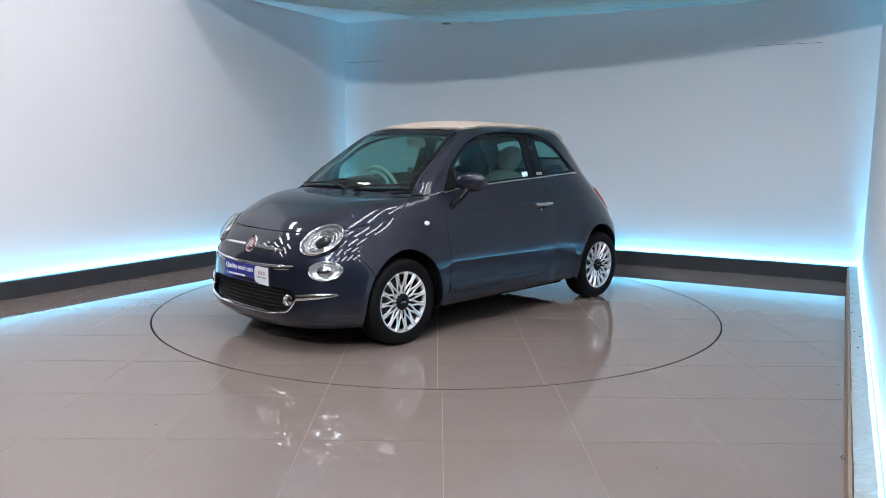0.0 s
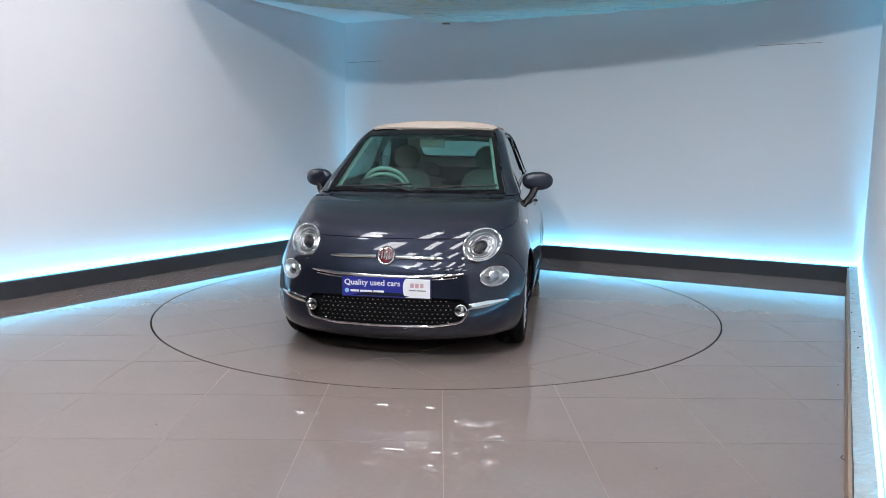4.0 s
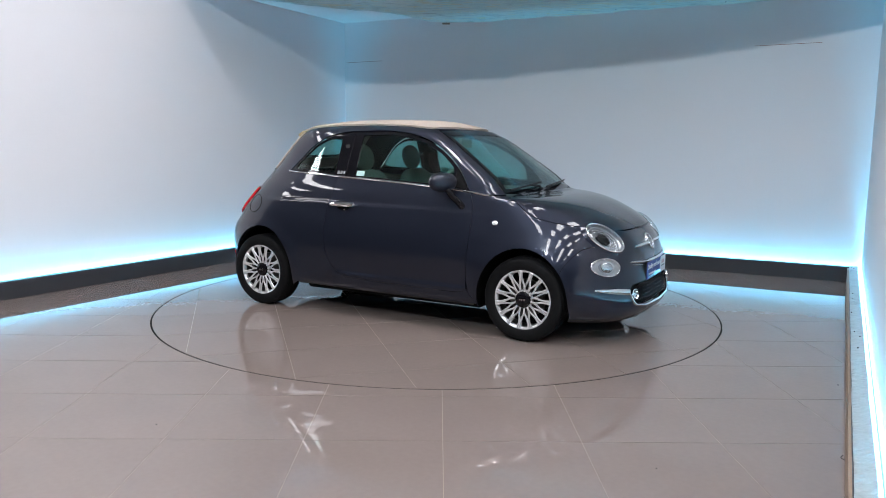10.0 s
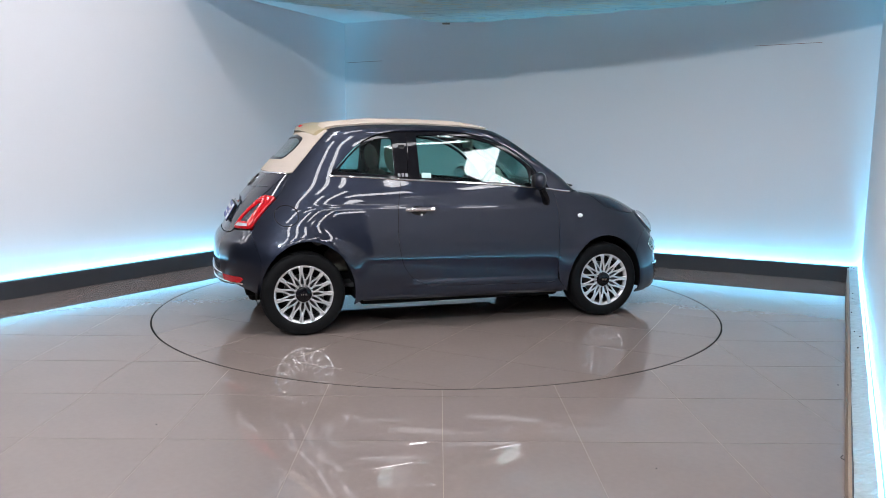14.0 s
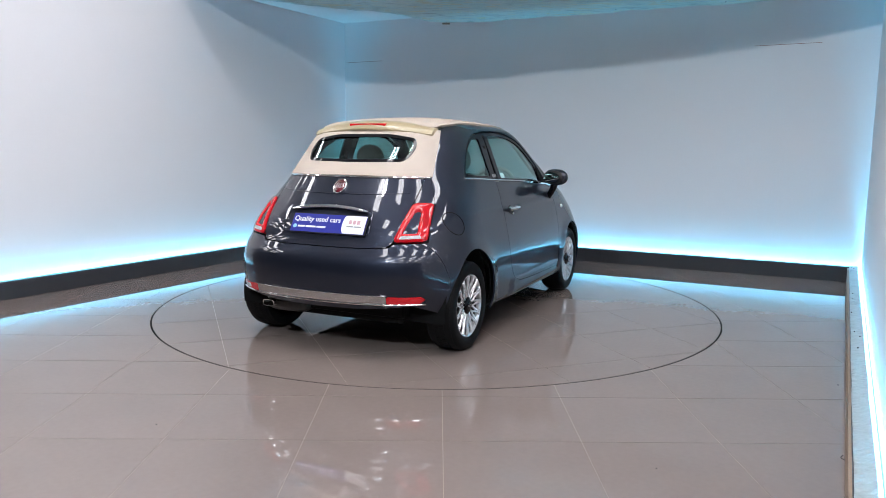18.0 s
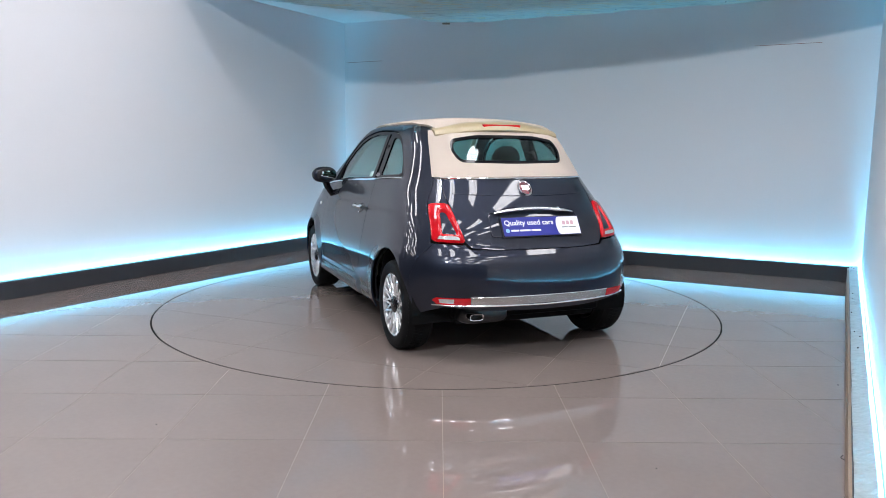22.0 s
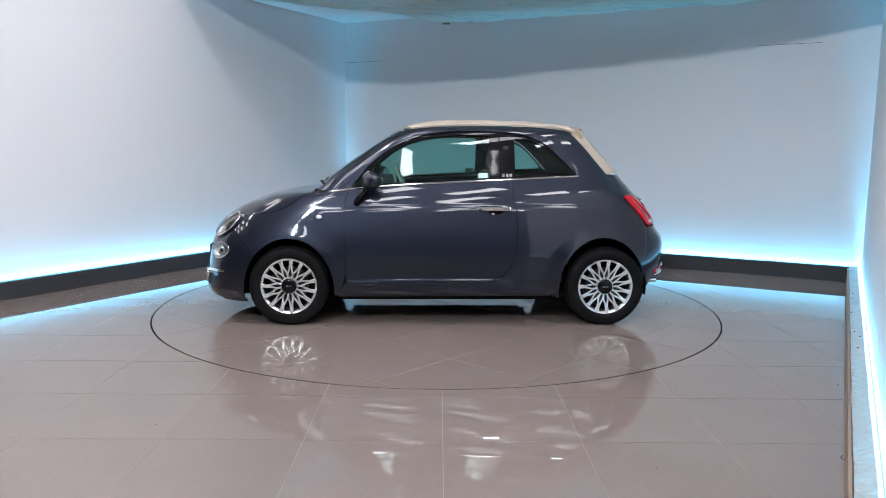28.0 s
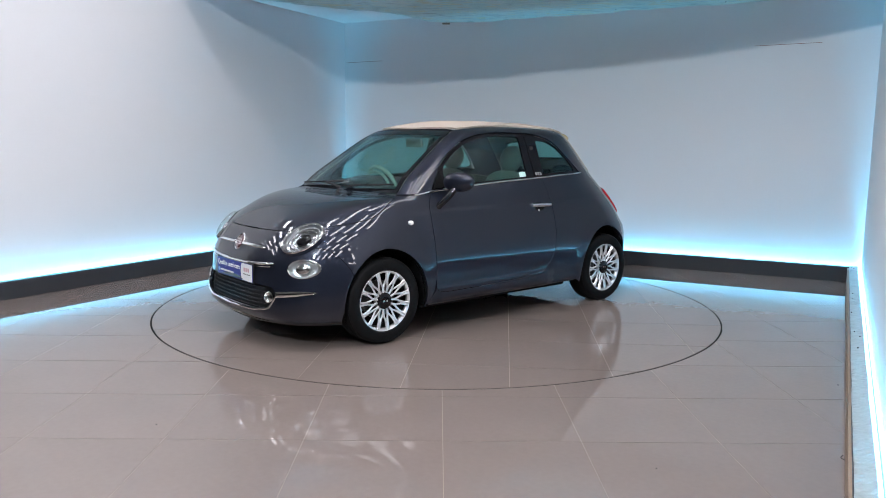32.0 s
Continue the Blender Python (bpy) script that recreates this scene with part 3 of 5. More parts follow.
cCR = eased(curve((0.14, -0.995), (0.45, -1.065), (0.60, -1.043), (0.75, -0.94), (0.85, -0.855), (1.0, -0.731), (1.18, -0.601), (1.30, -0.530), (1.38, -0.515), (1.46, -0.500), (1.4995, -0.391)), 0.045)
cPF = eased(curve((0.14, 2.77), (0.30, 2.92), (0.60, 2.94), (0.75, 3.05), (0.85, 3.08), (0.93, 3.45), (1.0, 3.70), (1.08, 3.95), (1.18, 4.45), (1.28, 4.80), (1.38, 4.50), (1.47, 3.30), (1.4995, 2.45)), 0.045)
cPR = eased(curve((0.14, 2.37), (0.45, 2.83), (0.60, 2.94), (0.75, 3.08), (0.93, 2.85), (1.06, 2.87), (1.18, 3.08), (1.38, 3.40), (1.47, 2.87), (1.4995, 2.26)), 0.045)
HUB_F, HUB_R, HUB_Z = 1.15, -1.15, 0.286
ARCH_F, ARCH_R = (1.146, 0.265, 0.322, 0.368), (-1.120, 0.275, 0.318, 0.374)


def flare(x, z):
    """The bulge round the wheel arches, and the crease below the windows."""
    x, z = np.asarray(x, float), np.asarray(z, float)
    out = 0.0
    for cx, cz, a, b in (ARCH_F, ARCH_R):
        r = np.hypot((x - cx) / a, (z - cz) / b)
        out = out + 0.016 * np.exp(-((r - 1.0) / 0.22) ** 2) * np.clip((0.80 - z) / 0.25, 0, 1)
    zc = 0.862 - 0.012 * x
    out = out + 0.006 / (1 + np.exp(np.clip((z - zc) / 0.006, -60, 60))) * np.clip((z - 0.45) / 0.4, 0, 1) * np.clip((1.15 - np.abs(x + 0.15)) / 0.35, 0, 1)
    # step along the foot of the doors, with an upward-facing shoulder
    out = out + 0.012 / (1 + np.exp(np.clip((z - 0.342 + 0.012 * x) / 0.0045, -60, 60))) * np.clip((0.62 - np.abs(x - 0.15)) / 0.08, 0, 1)
    # the sill stands out a little below the doors
    out = out + 0.007 * np.exp(-((z - 0.255) / 0.030) ** 2) * np.clip((0.80 - np.abs(x - 0.02)) / 0.10, 0, 1)
    return out


def half_width(x, z):
    x, z = np.asarray(x, float), np.asarray(z, float)
    W, xf, xr, cf, cr = cW(z), cXF(z), cXR(z), cCF(z), cCR(z)
    front = x > cf
    u = np.where(front, (x - cf) / np.maximum(xf - cf, 1e-6), np.clip((cr - x) / np.maximum(cr - xr, 1e-6), 0, None))
    p = np.where(front, cPF(z), cPR(z))
    return W * np.clip(1 - np.clip(u, 0, 1) ** p, 0, 1) ** (1 / p) + flare(x, z)


def field(q):
    """Below nought inside the body, above it outside."""
    x, y, z = q[:, 0], q[:, 1], q[:, 2]
    W, xf, xr, cf, cr = cW(z), cXF(z), cXR(z), cCF(z), cCR(z)
    front = x > cf
    u = np.where(front, (x - cf) / np.maximum(xf - cf, 1e-6), np.clip((cr - x) / np.maximum(cr - xr, 1e-6), 0, None))
    p = np.where(front, cPF(z), cPR(z))
    v = np.maximum(np.abs(y) - flare(x, z), 0) / np.maximum(W, 1e-3)
    return (u ** p + v ** p) ** (1 / p) - 1


def gradient(q, e=0.0015):
    g = np.stack([(field(q + d) - field(q - d)) for d in np.eye(3) * e], -1)
    n = np.linalg.norm(g, axis=1, keepdims=True)
    return g / np.maximum(n, 1e-9)


def nose_x(y, z, rear=False):
    y, z = np.abs(np.asarray(y, float)), np.asarray(z, float)
    c, e, p = (cCR(z), cXR(z), cPR(z)) if rear else (cCF(z), cXF(z), cPF(z))
    return c + (e - c) * np.clip(1 - np.clip(y / cW(z), 0, 1) ** p, 0, 1) ** (1 / p)


def top_z(x, y, lo=0.60, hi=1.4990):
    x, y = np.asarray(x, float), np.abs(np.asarray(y, float))
    a, b = np.full(len(x), lo), np.full(len(x), hi)
    for _ in range(34):
        m = (a + b) / 2
        ins = field(np.stack([x, y, m], -1)) < 0
        a, b = np.where(ins, m, a), np.where(ins, b, m)
    return (a + b) / 2


WRAP = 0.80


def wrap_from_y(y, z, rear=False):
    p, W = (cPR if rear else cPF)(z), cW(z)
    s = np.clip(np.abs(y) / W, 0, 1) ** (p / 2)
    return math.copysign(float(np.arcsin(s)), y) * WRAP


def wrap_from_x(x, z, side, rear=False):
    c, e, p = (cCR(z), cXR(z), cPR(z)) if rear else (cCF(z), cXF(z), cPF(z))
    u = np.clip((x - c) / (e - c), 0, 1) ** (p / 2)
    return side * float(np.arccos(u)) * WRAP


def lift(uv, plane, side=1):
    """From a panel's flat plan to its place on the body, with normals."""
    uv = np.asarray(uv, float)
    a, b = uv[:, 0], uv[:, 1]
    if plane == "side":
        q = np.stack([a, side * half_width(a, b), b], -1)
    elif plane in ("front", "rear"):
        q = np.stack([nose_x(a, b, plane == "rear"), a, b], -1)
    elif plane in ("nose", "tail"):
        rear = plane == "tail"
        c, e, p = (cCR(b), cXR(b), cPR(b)) if rear else (cCF(b), cXF(b), cPF(b))
        t = np.clip(np.abs(a) / WRAP, 0, math.pi / 2)
        x = c + (e - c) * np.cos(t).clip(0, 1) ** (2 / p)
        y = np.sign(a) * (cW(b) * np.sin(t) ** (2 / p) + flare(x, b))
        q = np.stack([x, y, b], -1)
    else:
        lo, hi = (0.55, 0.972) if plane == "bonnet" else (1.0, 1.4990)
        q = np.stack([a, b, top_z(a, b, lo, hi)], -1)
        e = 0.004
        gx = (top_z(a + e, b, lo, hi) - top_z(a - e, b, lo, hi)) / (2 * e)
        gy = (top_z(a, b + e, lo, hi) - top_z(a, b - e, lo, hi)) / (2 * e)
        n = np.stack([-gx, -gy, np.ones(len(a))], -1)
        return q, n / np.linalg.norm(n, axis=1, keepdims=True)
    return q, gradient(q)


def skin(name, loop, plane, mat, parent, holes=(), off=0.0, thick=0.006, step=0.03, side=1, label="", gap=0.0016, warp=None, bulge=0.0, brim=0.02):
    """A panel that follows the body: its outline in plan, its offset from the body and its thickness."""
    v, f = fill(inset(loop, gap) if gap else loop, holes, step)
    q, nrm = lift(v, plane, side)
    if warp is not None:
        q = q + nrm * warp(q)[:, None]
    out, inn = q + nrm * off, q + nrm * (off - thick)
    if bulge:
        rim = np.array([p for l in [loop, *holes] for p in resample(l, 0.006)])
        d = np.sqrt(((np.asarray(v)[:, None, :] - rim[None]) ** 2).sum(-1)).min(1)
        out = out + nrm * (bulge * np.sqrt(1 - (1 - np.clip(d / brim, 0, 1)) ** 2))[:, None]
    a, b, c = out[f[:, 0]], out[f[:, 1]], out[f[:, 2]]
    fn = np.cross(b - a, c - a)
    if (fn * nrm[f[:, 0]]).sum() < 0:
        f = f[:, ::-1]
    n = len(v)
    vs = [tuple(p) for p in out] + [tuple(p) for p in inn]
    ns = [tuple(p) for p in nrm] + [tuple(-p) for p in nrm]
    fs = [tuple(t) for t in f] + [tuple(t + n)[::-1] for t in f]
    for a, b in border(f):
        d = Vector(out[b] - out[a])
        w = d.cross(Vector(nrm[a])).normalized()
        k = len(vs)
        vs += [tuple(out[a]), tuple(out[b]), tuple(inn[b]), tuple(inn[a])]
        ns += [tuple(w)] * 4
        fs.append((k + 1, k, k + 3, k + 2))
    if bulge:
        ob = mesh_ob(name, vs, fs, mat, parent, None, True, label=label)
        ob.data.set_sharp_from_angle(angle=radians(60))
        return ob
    return mesh_ob(name, vs, fs, mat, parent, ns, label=label)


def on_body(pts, plane, off=0.0, side=1):
    q, n = lift(pts, plane, side)
    return [Vector(p) for p in q + n * off]


def bar_on(name, pts, plane, r, mat, parent, off=0.0, side=1, flat=1.0, label="", taper=None, n=8):
    bm = bmesh.new()
    tube(bm, on_body(pts, plane, off, side), r, n, flat, taper=taper)
    return part(name, bm, mat, parent, label, smooth=True)


def arch(a, t0, t1, n=26, grow=0.0):
    cx, cz, ra, rb = a
    return [(cx + (ra + grow) * math.cos(radians(t)), cz + (rb + grow) * math.sin(radians(t))) for t in np.linspace(t0, t1, n)]


def ellipse(cx, cy, rx, ry, n=36, tilt=0.0):
    t = radians(tilt)
    return [(cx + rx * math.cos(a) * math.cos(t) - ry * math.sin(a) * math.sin(t), cy + rx * math.cos(a) * math.sin(t) + ry * math.sin(a) * math.cos(t)) for a in np.linspace(0, 2 * math.pi, n, endpoint=False)]


car = empty("car")
tagged(car, "dark grey-blue small two-door convertible with beige canvas roof, closed", "car")

# ---- outlines in the side view
DOOR_REAR = smooth_line([(-0.445, 1.050), (-0.470, 0.93), (-0.484, 0.836), (-0.492, 0.655), (-0.466, 0.492), (-0.424, 0.411), (-0.364, 0.350), (-0.283, 0.318)], 5)
DOOR_LOW = smooth_line([(-0.283, 0.318), (0.06, 0.303), (0.55, 0.295), (0.70, 0.300), (0.738, 0.33)], 4)[1:]
DOOR_FRONT = smooth_line([(0.738, 0.33), (0.742, 0.501), (0.752, 0.745), (0.748, 0.890), (0.715, 0.976)], 5)[1:]
BELT = [(-0.945, 1.080), (-0.666, 1.067), (-0.445, 1.053), (-0.065, 1.034), (0.337, 1.010), (0.62, 0.988), (0.715, 0.978)]


def ws_v(z):
    """Share of the half width at which the windscreen meets its pillar."""
    return float(np.interp(z, [0.97, 1.086, 1.22, 1.33, 1.41], [0.885, 0.892, 0.900, 0.905, 0.905]))


def pillar_x(z, v=0.0):
    v = v or ws_v(z)
    return float(nose_x(v * cW(z), z))


def pillar_r(z, v):
    return float(nose_x(v * cW(z), z, True))


WS_EDGE = [(pillar_x(z), z) for z in np.linspace(0.968, 1.405, 14)]
ROOF_EDGE = [(pillar_x(1.405) - 0.02, 1.415)] + smooth_line([(0.20, 1.427), (0.0, 1.442), (-0.3, 1.449), (-0.6, 1.444), (-0.85, 1.424), (-0.97, 1.396)], 4)
C_EDGE = [(pillar_r(z, float(np.interp(z, [1.09, 1.40], [0.80, 0.86]))), z) for z in np.linspace(1.375, 1.09, 9)]
WIN_TOP = smooth_line([(0.700, 0.992), (0.655, 1.06), (0.565, 1.165), (0.44, 1.265), (0.30, 1.338), (0.134, 1.384), (-0.068, 1.406), (-0.31, 1.404), (-0.43, 1.400), (-0.52, 1.388), (-0.633, 1.358), (-0.740, 1.295), (-0.845, 1.195), (-0.945, 1.092)], 4)


def quarter_y(z):
    """Half width at which the side panel meets the tail lamp and the corner above it."""
    return float(np.interp(z, [0.70, 0.72, 0.93, 0.955, 1.02, 1.09], [0.661, 0.656, 0.618, 0.606, 0.570, 0.80 * float(cW(1.09))]))


QUARTER_REAR = [(float(nose_x(quarter_y(z), z, True)), z) for z in np.linspace(1.07, 0.722, 14)] + [(-1.49, 0.713)]
SEAM = [(float(np.interp(z, [0.36, 0.50, 0.62, 0.713], [-1.418, -1.425, -1.455, -1.49])), z) for z in np.linspace(0.713, 0.36, 20)]
REAR_SEAM = [p for p in SEAM[1:] if p[1] > 0.45]


SEAM_F = resample([(1.62, 0.66), (1.57, 0.655), (1.52, 0.640), (1.465, 0.585), (1.425, 0.525), (1.408, 0.482)], 0.02, closed=False)


SHUT_SIDE = smooth_line([(0.985, 0.960), (1.06, 0.924), (1.13, 0.872), (1.20, 0.834), (1.335, 0.803), (1.50, 0.778), (1.555, 0.766)], 4)


def body_side(side):
    top = [p for p in WS_EDGE] + ROOF_EDGE + C_EDGE + QUARTER_REAR + REAR_SEAM
    low = arch(ARCH_R, 168, -12) + [(-0.76, 0.228), (0.815, 0.222), (0.815, 0.232), (0.755, 0.30)]
    door = list(reversed(DOOR_LOW))[0:] + [(-0.283, 0.318)] + list(reversed(DOOR_REAR))[1:]
    win = [(-0.455, 1.062), (-0.945, 1.088)] + list(reversed(WIN_TOP))[1:]
    end = [(0.715, 0.985), (0.80, 0.972)]
    loop = top + low + door + win + end
    skin("body_side", loop, "side", PAINT, car, side=side, step=0.028, thick=0.012)


for side in (1, -1):
    body_side(side)
    door = skin("door", DOOR_REAR + DOOR_LOW + DOOR_FRONT + [(x, z) for x, z in reversed(BELT[2:])][1:-1], "side", PAINT, car, side=side, thick=0.03, step=0.015)
    # chrome line under the windows
    bar_on("belt_moulding", smooth_line([(x, z + 0.004) for x, z in BELT] + [(0.80, 0.970), (0.862, 0.964)], 5), "side", 0.0075, CHROME, car, 0.002, side, 1.0, "thin chrome window line")
    # window surround, with the pillar between the panes
    surround = [(x, z - 0.006) for x, z in reversed(WIN_TOP)] + [(0.70, 0.985)] + [(x, z + 0.006) for x, z in reversed(BELT[1:6])] + [(-0.935, 1.088)]
    dglass = rounded([(-0.30, 1.375), (-0.068, 1.381), (0.125, 1.360), (0.285, 1.316), (0.42, 1.245), (0.535, 1.155), (0.552, 1.12), (0.552, 1.018), (0.337, 1.034), (-0.065, 1.058), (-0.30, 1.068)], 0.02)
    qglass = rounded([(-0.485, 1.352), (-0.61, 1.345), (-0.715, 1.295), (-0.812, 1.210), (-0.888, 1.122), (-0.86, 1.107), (-0.485, 1.088)], 0.025)
    frame_ob = skin("window_frame", surround, "side", BLACK, car, holes=[dglass, qglass], off=-0.006, thick=0.014, side=side, label="gloss black window frame and pillar")
    skin("door_glass", dglass, "side", GLASS, frame_ob, off=-0.012, thick=0.004, side=side, gap=0, step=0.06, label="tinted side glass")
    skin("quarter_glass", qglass, "side", GLASS, frame_ob, off=-0.012, thick=0.004, side=side, gap=0, step=0.06, label="tinted rear side glass")
    bar_on("pillar_strip", [(-0.385, 1.068), (-0.378, 1.20), (-0.372, 1.378)], "side", 0.004, BLACK, frame_ob, -0.003, side)
    skin("mirror_triangle", [(0.565, 1.012), (0.68, 1.002), (0.575, 1.14)], "side", LINER, frame_ob, off=-0.001, thick=0.006, side=side, step=0.05)
    # front wing
    lamp_hole = [(float(nose_x(y, z)), z) for y, z in ellipse(0.557, 0.706, 0.107, 0.100)]
    wing = ([(0.818, 0.224), (0.76, 0.30)] + DOOR_FRONT[1:] + [(0.745, 0.985), (0.862, 0.964), (0.945, 0.964)] + SHUT_SIDE + [(1.60, 0.756)] + SEAM_F + arch(ARCH_F, 36, 190, 30))
    skin("front_wing", wing, "side", PAINT, car, side=side, holes=[lamp_hole], thick=0.012)
    # dark inner liner behind the joints
    skin("inner_panel", [(-1.45, 0.50), (-1.45, 0.98), (-0.95, 1.04), (0.6, 0.96), (0.85, 0.93), (1.45, 0.76), (1.50, 0.62), (1.44, 0.50)] + arch(ARCH_F, 40, 185, 24, 0.012) + [(0.79, 0.225), (-0.74, 0.225)] + arch(ARCH_R, -5, 140, 24, 0.012), "side", LINER, car, off=-0.034, thick=0.01, side=side, step=0.06)

# ---- bonnet
edge = [(x, float(half_width(x, z))) for x, z in SHUT_SIDE]
shut = ((0.45, 0.748), (0.30, 0.744), (0.15, 0.742), (0.0, 0.741))
front = smooth_line([edge[-1]] + [(float(nose_x(y, z)), y) for y, z in shut], 5)[1:]
FRONT_X = float(nose_x(0.0, 0.741))
rear = smooth_line([(1.000, 0.0), (0.997, 0.25), (0.988, 0.42), (0.982, 0.52), edge[0]], 4)
halfb = [p for p in rear] + edge[1:] + front[:-1]
bonnet = halfb + [(FRONT_X, 0.0)] + [(x, -y) for x, y in reversed(halfb)][:-1]
lampb = [(float(nose_x(y, z)), y) for y, z in ellipse(0.557, 0.706, 0.107, 0.100)]
skin("bonnet", bonnet, "bonnet", PAINT, car, holes=[lampb, [(x, -y) for x, y in lampb]], step=0.03, thick=0.012)
# scuttle below the windscreen
scut = [(0.955, -0.62), (0.995, -0.45), (1.005, -0.25), (1.010, 0), (1.005, 0.25), (0.995, 0.45), (0.955, 0.62), (0.90, 0.62), (0.92, 0.4), (0.935, 0), (0.92, -0.4), (0.90, -0.62)]
bm = bmesh.new()
v, f = fill(scut, (), 0.08)
q = [bm.verts.new((x, y, 0.945 - 0.05 * y * y)) for x, y in v]
for t in f:
    bm.faces.new([q[i] for i in t])
bmesh.ops.solidify(bm, geom=bm.faces[:], thickness=0.02)
part("scuttle", bm, PLASTIC, car, "black plastic scuttle panel")

# ---- front bumper
def wrapped(pts, rear=False):
    return [(wrap_from_y(y, z, rear), z) for y, z in pts]


def mirrored(pts):
    return [(-a, b) for a, b in reversed(pts)]


GRILLE = rounded([(-0.500, 0.345), (-0.470, 0.402), (-0.30, 0.410), (0.0, 0.413), (0.30, 0.410), (0.470, 0.402), (0.500, 0.345), (0.455, 0.272), (0.30, 0.250), (0.0, 0.245), (-0.30, 0.250), (-0.455, 0.272)], 0.03)
LAMP = ellipse(0.557, 0.706, 0.107, 0.100)
FOG = ellipse(0.634, 0.527, 0.078, 0.057)
right = [(wrap_from_x(x, z, 1), z) for x, z in reversed(SEAM_F)] + [(wrap_from_y(0.555, 0.738), 0.738), (wrap_from_y(0.45, 0.746), 0.746), (wrap_from_y(0.30, 0.742), 0.742), (wrap_from_y(0.15, 0.740), 0.740)]
lowr = [(wrap_from_y(0.25, 0.168), 0.168), (wrap_from_y(0.5, 0.172), 0.172), (wrap_from_x(1.468, 0.185, 1), 0.185), (wrap_from_x(1.468, 0.26, 1), 0.26), (wrap_from_x(1.465, 0.31, 1), 0.31), (wrap_from_x(1.452, 0.38, 1), 0.38), (wrap_from_x(1.434, 0.43, 1), 0.43)]
bump_loop = lowr + right + [(0.0, 0.739)] + mirrored(lowr + right) + [(0.0, 0.166)]
hl = [wrapped(LAMP), mirrored(wrapped(LAMP)), wrapped(FOG), mirrored(wrapped(FOG)), wrapped(GRILLE)]
bumper = skin("front_bumper", bump_loop, "nose", PAINT, car, holes=hl, step=0.028, thick=0.012)
skin("lower_lip", lowr[:3] + [(lowr[2][0], 0.16), (0.0, 0.135)] + mirrored(lowr[:3] + [(lowr[2][0], 0.16)]) + [(0.0, 0.166)], "nose", PLASTIC, car, off=-0.008, thick=0.01, step=0.05, gap=0)

# ---- rear bumper, hatch
rlow = [(wrap_from_y(0.3, 0.31, True), 0.318), (wrap_from_y(0.6, 0.33, True), 0.342), (wrap_from_x(-1.50, 0.31, 1, True), 0.31), (wrap_from_x(-1.405, 0.27, 1, True), 0.27), *[(wrap_from_x(x, z, 1, True), z) for x, z in reversed(SEAM)], (wrap_from_y(0.66, 0.716, True), 0.716), (wrap_from_y(0.48, 0.710, True), 0.710), (wrap_from_y(0.455, 0.688, True), 0.688), (wrap_from_y(0.3, 0.680, True), 0.680)]
rb = rlow + [(0.0, 0.678)] + mirrored(rlow) + [(0.0, 0.312)]
rear_bumper = skin("rear_bumper", rb, "tail", PAINT, car, step=0.028, thick=0.012)
TAIL = [(0.510, 0.945), (0.612, 0.941), (0.652, 0.724), (0.472, 0.718)]
hside = [(0.440, 0.691), (0.468, 0.716), (0.500, 0.85), (0.508, 0.95), (0.512, 1.02), (0.508, 1.088)]
hl2 = [(wrap_from_y(y, z, True), z) for y, z in [(0.0, 0.680), (0.3, 0.682)] + hside]
hatch = skin("tailgate", hl2 + [(0.0, 1.094)] + mirrored(hl2)[:-1], "tail", PAINT, car, step=0.028, thick=0.012)
for side in (1, -1):
    # the corner between tailgate and lamp
    cor = [(0.515, 0.940), (0.611, 0.938)] + [(quarter_y(z), z) for z in (0.955, 0.99, 1.02, 1.055, 1.09)] + [(0.511, 1.092), (0.515, 1.02), (0.512, 0.95)]
    cw = [(side * wrap_from_y(y, z, True), z) for y, z in cor]
    skin("rear_corner", cw if side > 0 else list(reversed(cw)), "tail", PAINT, car, step=0.03, thick=0.012, gap=0.001)
for lo, hi in (((-1.52, -0.52, 0.24), (-1.35, 0.52, 0.66)), ((1.40, -0.5, 0.2), (1.50, 0.5, 0.72))):
    bm = bmesh.new()
    box(bm, lo, hi, 0.02)
    part("bumper_beam", bm, LINER, car)

# ---- windscreen
def ws_loop(v, z0, z1, r=0.03):
    l = [((ws_v(z) - v) * cW(z), z) for z in np.linspace(z0, z1, 12)]
    b0, b1 = float(l[0][0]), float(l[-1][0])
    bot = [(y, z0 - 0.012 * (1 - (y / b0) ** 2)) for y in np.linspace(-b0, b0, 9)]
    top = [(y, z1 + 0.014 * (1 - (y / b1) ** 2)) for y in np.linspace(b1, -b1, 9)]
    return [(float(a), float(b)) for a, b in bot + l[1:] + top[1:] + [(-y, z) for y, z in reversed(l)][1:-1]]


outer, inner = ws_loop(0.006, 0.978, 1.408), ws_loop(0.055, 1.005, 1.372)
skin("windscreen_border", outer, "front", BLACK, car, holes=[inner], off=-0.002, thick=0.006, step=0.04, label="black windscreen border")
skin("windscreen", inner, "front", GLASS, car, off=-0.003, thick=0.004, step=0.06, gap=0, label="tinted curved windscreen")

# ---- canvas roof
sideR = [(x, float(half_width(x, z)) - 0.004) for x, z in [(p[0], p[1] + 0.004) for p in ROOF_EDGE]]
ft = float(nose_x(0.0, 1.428))
fr = [(ft - 0.075 * (y / 0.48) ** 2.5, y) for y in np.linspace(0, 0.468, 8)]
roofh = fr + sideR[1:] + [(-1.03, 0.40)]
roof = roofh + [(-1.06, 0.0)] + [(x, -y) for x, y in reversed(roofh)][:-1]


def folds(q):
    return 0.006 + 0.0018 * np.sin(q[:, 0] * 19) + 0.0012 * np.sin(q[:, 0] * 7 + 5 * q[:, 1])


